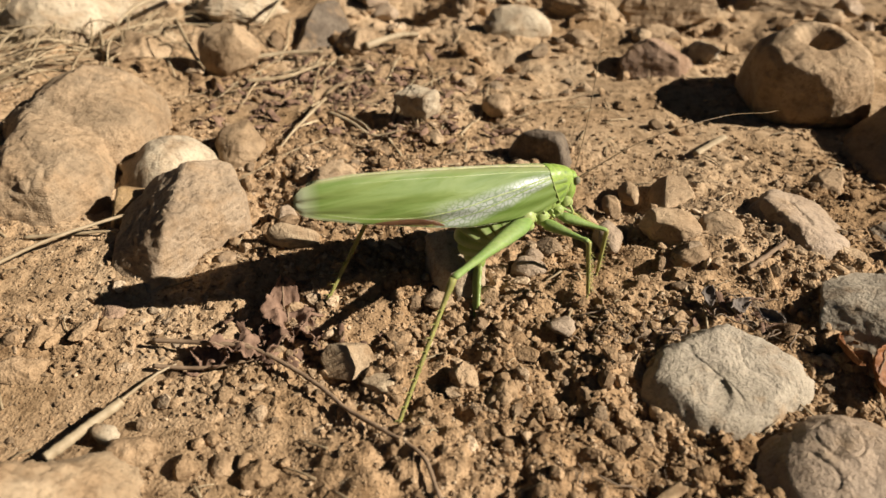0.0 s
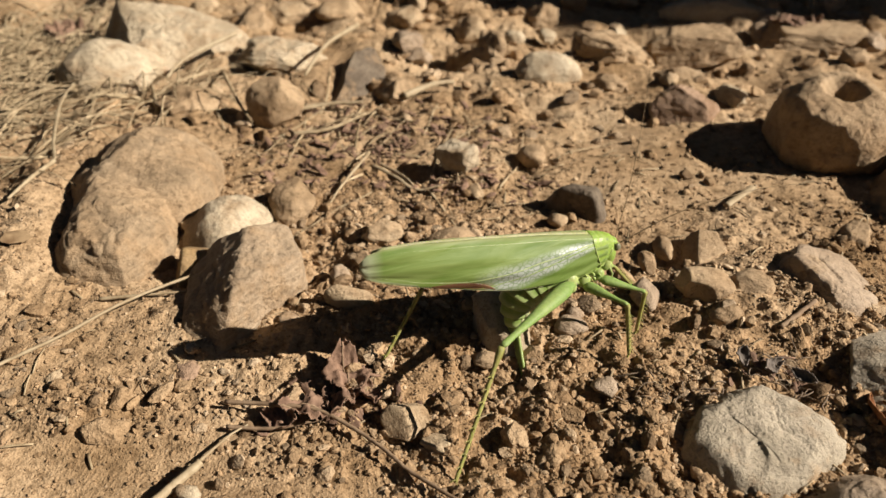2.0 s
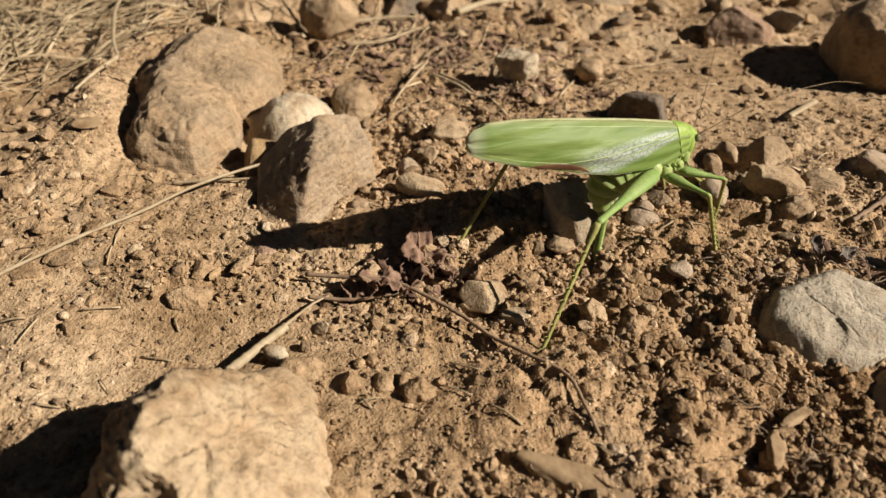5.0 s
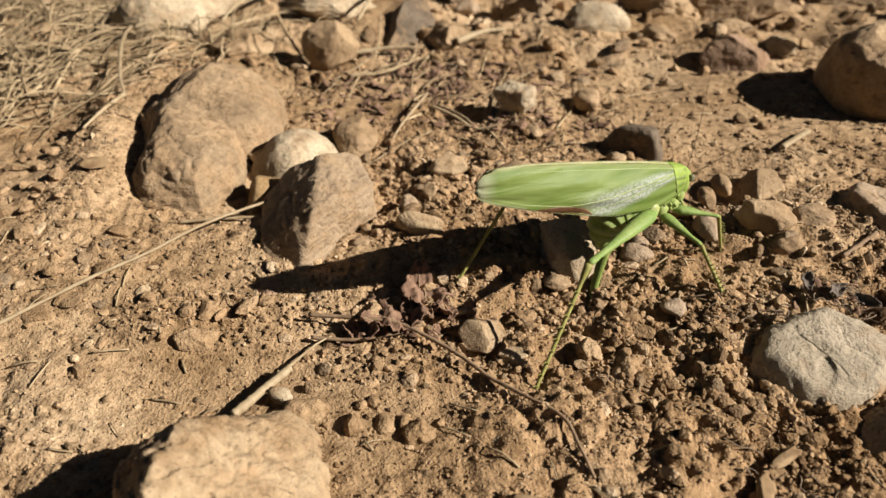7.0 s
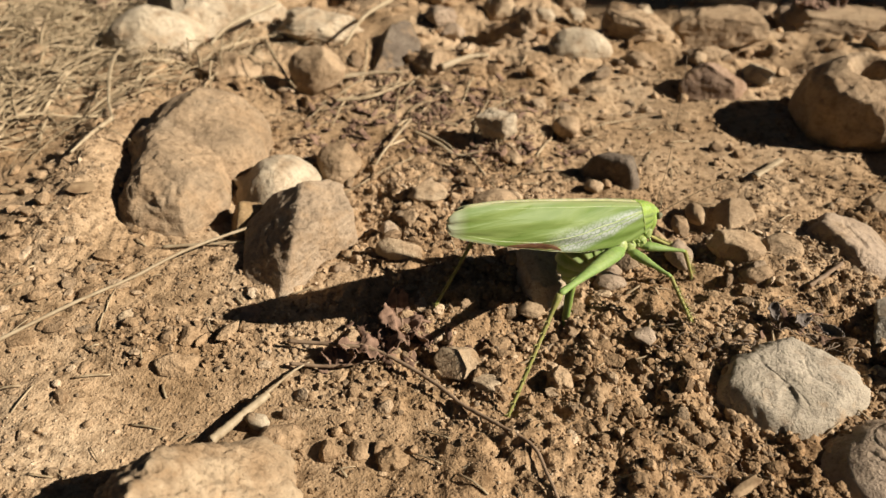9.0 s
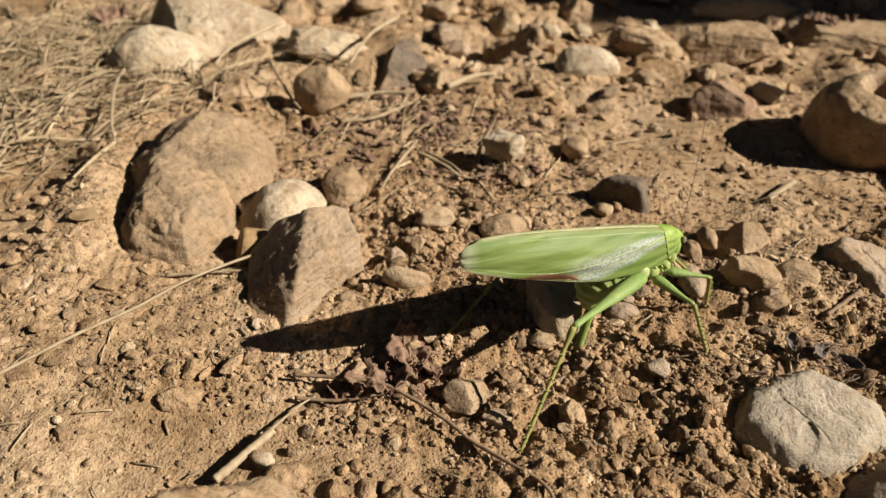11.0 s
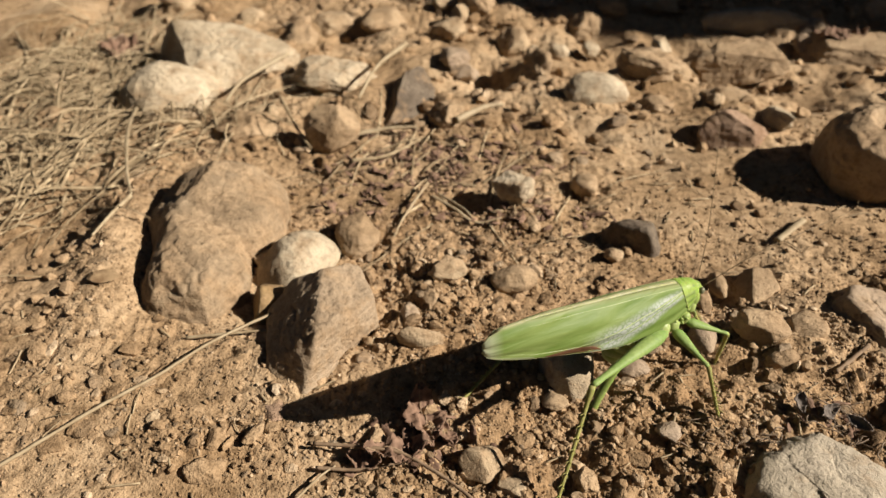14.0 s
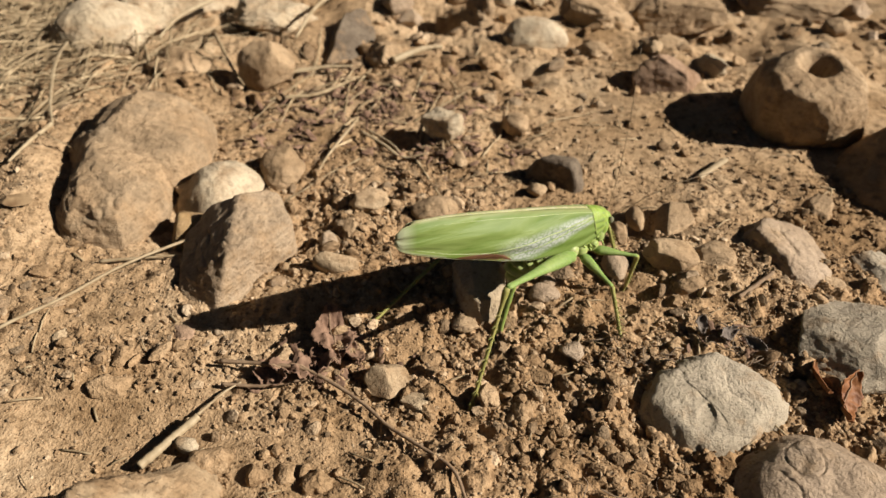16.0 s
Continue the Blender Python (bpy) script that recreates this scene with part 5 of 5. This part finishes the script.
def foot(tibia, length, size):
    x = length
    pieces = [lump((x + 0.55 * size * k, 0, -0.12 * k), (0.42 * size, 0.34 * size, 0.26 * size), 2) for k in range(5)]
    for side in (-1, 1):
        pieces.append(tube(np.array([(x + 2.4 * size, 0, -0.5), (x + 2.9 * size, side * 0.35, -0.5), (x + 3.1 * size, side * 0.5, -0.8)]) * MM, np.array([0.1, 0.08, 0.02]) * MM, 4))
    part("foot", joined(pieces), SHANK, tibia)


LEGS = []                           # hip in body space, thigh, shank, their lengths, name


def leg(hip, long_a, long_b, thick, label):
    a = limb("thigh", long_a, [(0, thick * 0.55), (0.12, thick), (0.3, thick * 0.92), (0.6, thick * 0.55), (0.85, thick * 0.36), (0.96, thick * 0.42), (1, thick * 0.3)], THIGH, label)
    b = limb("shank", long_b, [(0, thick * 0.36), (0.05, thick * 0.42), (0.12, 0.40), (0.6, 0.36), (1, 0.33)], SHANK, "yellow-green spiny shank", 8, 1.0)
    comb(b, long_b, 0.3)
    foot(b, long_b, 0.75 if long_b < 20 else 1.0)
    LEGS.append((Vector(hip), a, b, long_a, long_b))


leg((-5.2, -4.0, -7.2), 21.0, 25.0, 1.6, "long bright green hind thigh")
leg((-5.2, 4.0, -7.2), 21.0, 24.5, 1.42, "long green hind thigh")
leg((-1.6, -3.2, -8.6), 9.2, 10.6, 1.2, "slender green middle thigh")
leg((1.8, -2.8, -8.0), 8.4, 9.6, 1.12, "slender green front thigh")
leg((-1.6, 3.2, -8.6), 9.2, 10.6, 0.9, "slender green middle thigh")
leg((1.8, 2.8, -8.0), 8.4, 9.6, 0.85, "slender green front thigh")

RINGS = []
for k in range(9):
    r = (3.2, 3.6, 3.9, 4.0, 3.9, 3.5, 3.0, 2.4, 1.7)[k]
    s = np.linspace(-1, 1, 16)
    path = np.stack([s * (2.0 - 0.07 * k), 0 * s, 0 * s], 1)
    radii = r * np.interp(s, [-1, -0.7, 0.5, 0.8, 0.92, 1.0], [0.84, 0.92, 1.0, 1.01, 0.98, 0.93])
    ring = part("belly_ring", tube(path * MM, radii * MM, 26, 1.12), RING, cricket, "green banded ring of the abdomen")
    for side in (-1, 1):
        part("side_plate", lump((0.75, side * r * 0.80, -r * 0.62), (0.85, 0.4, 0.62), 3, (0, 18, 0)), CREAM, ring, "cream plate on the lower side")
    RINGS.append(ring)
blade_path = [(0, 0, 0), (4, 0, 0.15), (9, 0, 0.1), (13.5, 0, -0.4)]
blade = part("egg_blade", joined([tube(smooth_path(blade_path, 20) * MM, np.array([1.15, 1.05, 0.95, 0.85, 0.4]).repeat(4) * MM, 10, 0.5, (0, 1, 0)), lump((-0.3, 0, 0), (1.6, 1.3, 1.5), 3)]), BLADE, cricket, "green-brown egg-laying blade stuck in the soil")


# Seconds, place of the wing root (millimetres), turn and pitch (degrees).
BODY = [
    (0, 19.1, 105.4, 21.2, 24.0, -6.1), (0.5, 19.4, 106.2, 21.3, 20.5, -6.1), (1.5, 19.7, 107.0, 20.9, 22.7, -7.5), (3, 18.8, 105.0, 20.8, 21.8, -7.7),
    (4, 19.3, 105.5, 20.5, 23.5, -8.3), (6.5, 21.3, 107.1, 20.2, 31.5, -11.1), (7, 21.0, 106.7, 20.0, 30.2, -11.7), (8, 20.5, 105.4, 19.0, 30.2, -13.8),
    (9, 20.3, 105.4, 19.5, 30.7, -13.2), (11.5, 22.6, 105.8, 20.4, 28.0, -9.3), (12.5, 23.4, 107.8, 21.0, 29.5, -7.1), (13, 23.7, 107.8, 21.0, 29.5, -6.8),
    (13.6, 22.9, 106.0, 21.9, 30.6, -5.8), (14, 23.4, 106.5, 21.9, 29.8, -6.4), (14.5, 24.9, 107.1, 20.9, 30.2, -8.6), (15, 25.5, 108.7, 18.8, 29.7, -12.6),
    (15.5, 25.1, 107.9, 19.3, 29.7, -13.1), (16, 24.8, 108.5, 19.7, 30.6, -13.1),
]
# Seconds, near hind knee, near hind foot, abdomen's end (millimetres).
HIND = [
    (0, 2.7, 82.5, 14.9, -5.8, 68.3, -3, 7.4, 100.2, 5.0), (0.5, 3.2, 83.2, 14.6, -5.8, 68.3, -3, 7.0, 100, 4.6), (1.5, 2.8, 84.0, 13.2, -5.8, 68.3, -3, 6.2, 99.8, 4),
    (3, 1.4, 82.8, 14.9, -5.8, 68.3, -3, 5.6, 99.6, 3.4), (4, 2.1, 82.9, 14.4, -5.8, 68.4, -3, 7.0, 99.8, 4.2), (6.5, 4.8, 83.4, 13.5, -5.8, 68.6, -3, 10.2, 100.2, 5.4),
    (7, 3.5, 84, 14.6, -5.8, 68.7, -3, 9.8, 99.6, 5.8), (8, 2.6, 82.9, 15.9, -5.8, 68.7, -3, 8.4, 98.4, 6.2), (9, 3.3, 82.5, 15.9, -5.7, 68.7, -3, 8.2, 98.2, 5.7),
    (11.5, 5.2, 84.1, 10.6, -5.5, 68.7, -3, 10.8, 100.4, 5), (12.5, 6.7, 85.2, 10.1, -5.5, 68.7, -3, 11.6, 101.2, 4.8), (13, 7, 86, 8.2, -5.3, 68.9, -3, 11.6, 100.8, 5.4),
    (13.6, 6.2, 84.6, 11, -4.4, 69.4, -3, 12.2, 100.8, 5.8), (14, 5.6, 85.8, 15.4, -2, 71, -2.5, 13.2, 100.8, 6.4), (14.5, 7.4, 87.2, 19.5, 1.4, 73.5, -2, 13, 100.4, 8),
    (15, 8.2, 88.6, 20, 3, 76.6, -2.5, 12, 100, 10), (15.5, 8, 88.1, 21.4, 2.9, 79, -3, 11.2, 99.8, 11), (16, 7.9, 87.4, 20, 1.4, 76, -3, 10, 99.6, 8.8),
]
BLADE_TIP = Vector((7.2, 93.2, -0.5))
FAR_FOOT = Vector((-19.2, 94.3, -1))
FAR_KNEE = (Vector((-5.5, 103.5, 16.5)), Vector((-4, 108, 6)))      # before and after the middle of the clip
FEET = [                              # early and late foot, the way that the knee points
    (Vector((26, 94.6, 3)), Vector((30.3, 89.8, 2.5)), Vector((0.5, -0.5, 0.7))), (Vector((29, 102, 2)), Vector((33.8, 105.5, 2)), Vector((0.8, -0.25, 0.6))),
    (Vector((23, 115, 1.5)), Vector((24, 115, 1.5)), Vector((0, 0.6, 0.8))), (Vector((31.5, 115, 1.5)), Vector((33.5, 115.5, 1.5)), Vector((0.4, 0.4, 0.8)))]


def bend_knee(hip, end, long_a, long_b, wish):
    """The knee that suits both lengths and lies nearest to the wished place; also the foot, pulled in where it is out of reach."""
    gap = end - hip
    reach = min(max(gap.length, abs(long_a - long_b) + 0.1), long_a + long_b - 0.05)
    axis = gap.normalized()
    end = hip + axis * reach
    along = (long_a ** 2 - long_b ** 2 + reach ** 2) / (2 * reach)
    off = math.sqrt(max(0.0, long_a ** 2 - along ** 2))
    side = (wish - hip) - axis * (wish - hip).dot(axis)
    return hip + axis * along + side.normalized() * off, end


def along(start, end, up=Vector((0, 0, 1))):
    """A pose at start (millimetres) with x towards end and z near up."""
    x = (end - start).normalized()
    y = up.cross(x).normalized()
    m = Matrix((x, y, x.cross(y))).transposed().to_4x4()
    m.translation = start * MM
    return m


def motions():
    rows = {ob: [] for ob in [cricket, blade, *RINGS, *[p for l in LEGS for p in l[1:3]]]}
    for (t, x, y, z, turn, tip), (_, *h) in zip(BODY, HIND):
        a, b = radians(turn), radians(tip)
        ahead = Vector((math.cos(b) * math.cos(a), math.cos(b) * math.sin(a), math.sin(b)))
        body = along(Vector((x, y, z)), Vector((x, y, z)) + ahead)
        back = body.inverted()
        own = lambda p: (back @ (p * MM)) / MM
        rows[cricket].append((t, body))
        ends = [(own(Vector(h[3:6])), own(Vector(h[0:3]))), (own(FAR_FOOT), own(FAR_KNEE[t > 10]))]
        for k, (early, late, way) in enumerate(FEET):
            place = late if t > 5 else early
            hip = LEGS[k + 2][0]
            ends.append((own(place), hip + 6 * (back.to_3x3() @ way)))
        for (hip, thigh, shank, la, lb), (end, wish) in zip(LEGS, ends):
            knee, end = bend_knee(hip, end, la, lb, wish)
            rows[thigh].append((t, along(hip, knee)))
            rows[shank].append((t, along(knee, end)))
        tail, tip_of = own(Vector(h[6:9])), own(BLADE_TIP)
        p0, p1, p2, p3 = Vector((-4.0, 0, -6.2)), Vector((-10.5, 0, -6.0)), Vector((-15.5, 0, -9.3)), tail
        for k, ring in enumerate(RINGS):
            s = 0.06 + 0.82 * k / (len(RINGS) - 1)
            q = p0 * (1 - s) ** 3 + p1 * 3 * s * (1 - s) ** 2 + p2 * 3 * s * s * (1 - s) + p3 * s ** 3
            d = (p1 - p0) * 3 * (1 - s) ** 2 + (p2 - p1) * 6 * s * (1 - s) + (p3 - p2) * 3 * s * s
            m = along(q, q + d, Vector((0, 1, 0))) @ pose(0, 0, 0, -90)
            rows[ring].append((t, m))
        rows[blade].append((t, along(tail, tip_of, Vector((0, 1, 0)))))
    for ob, keyed in rows.items():
        walk(ob, keyed)


motions()
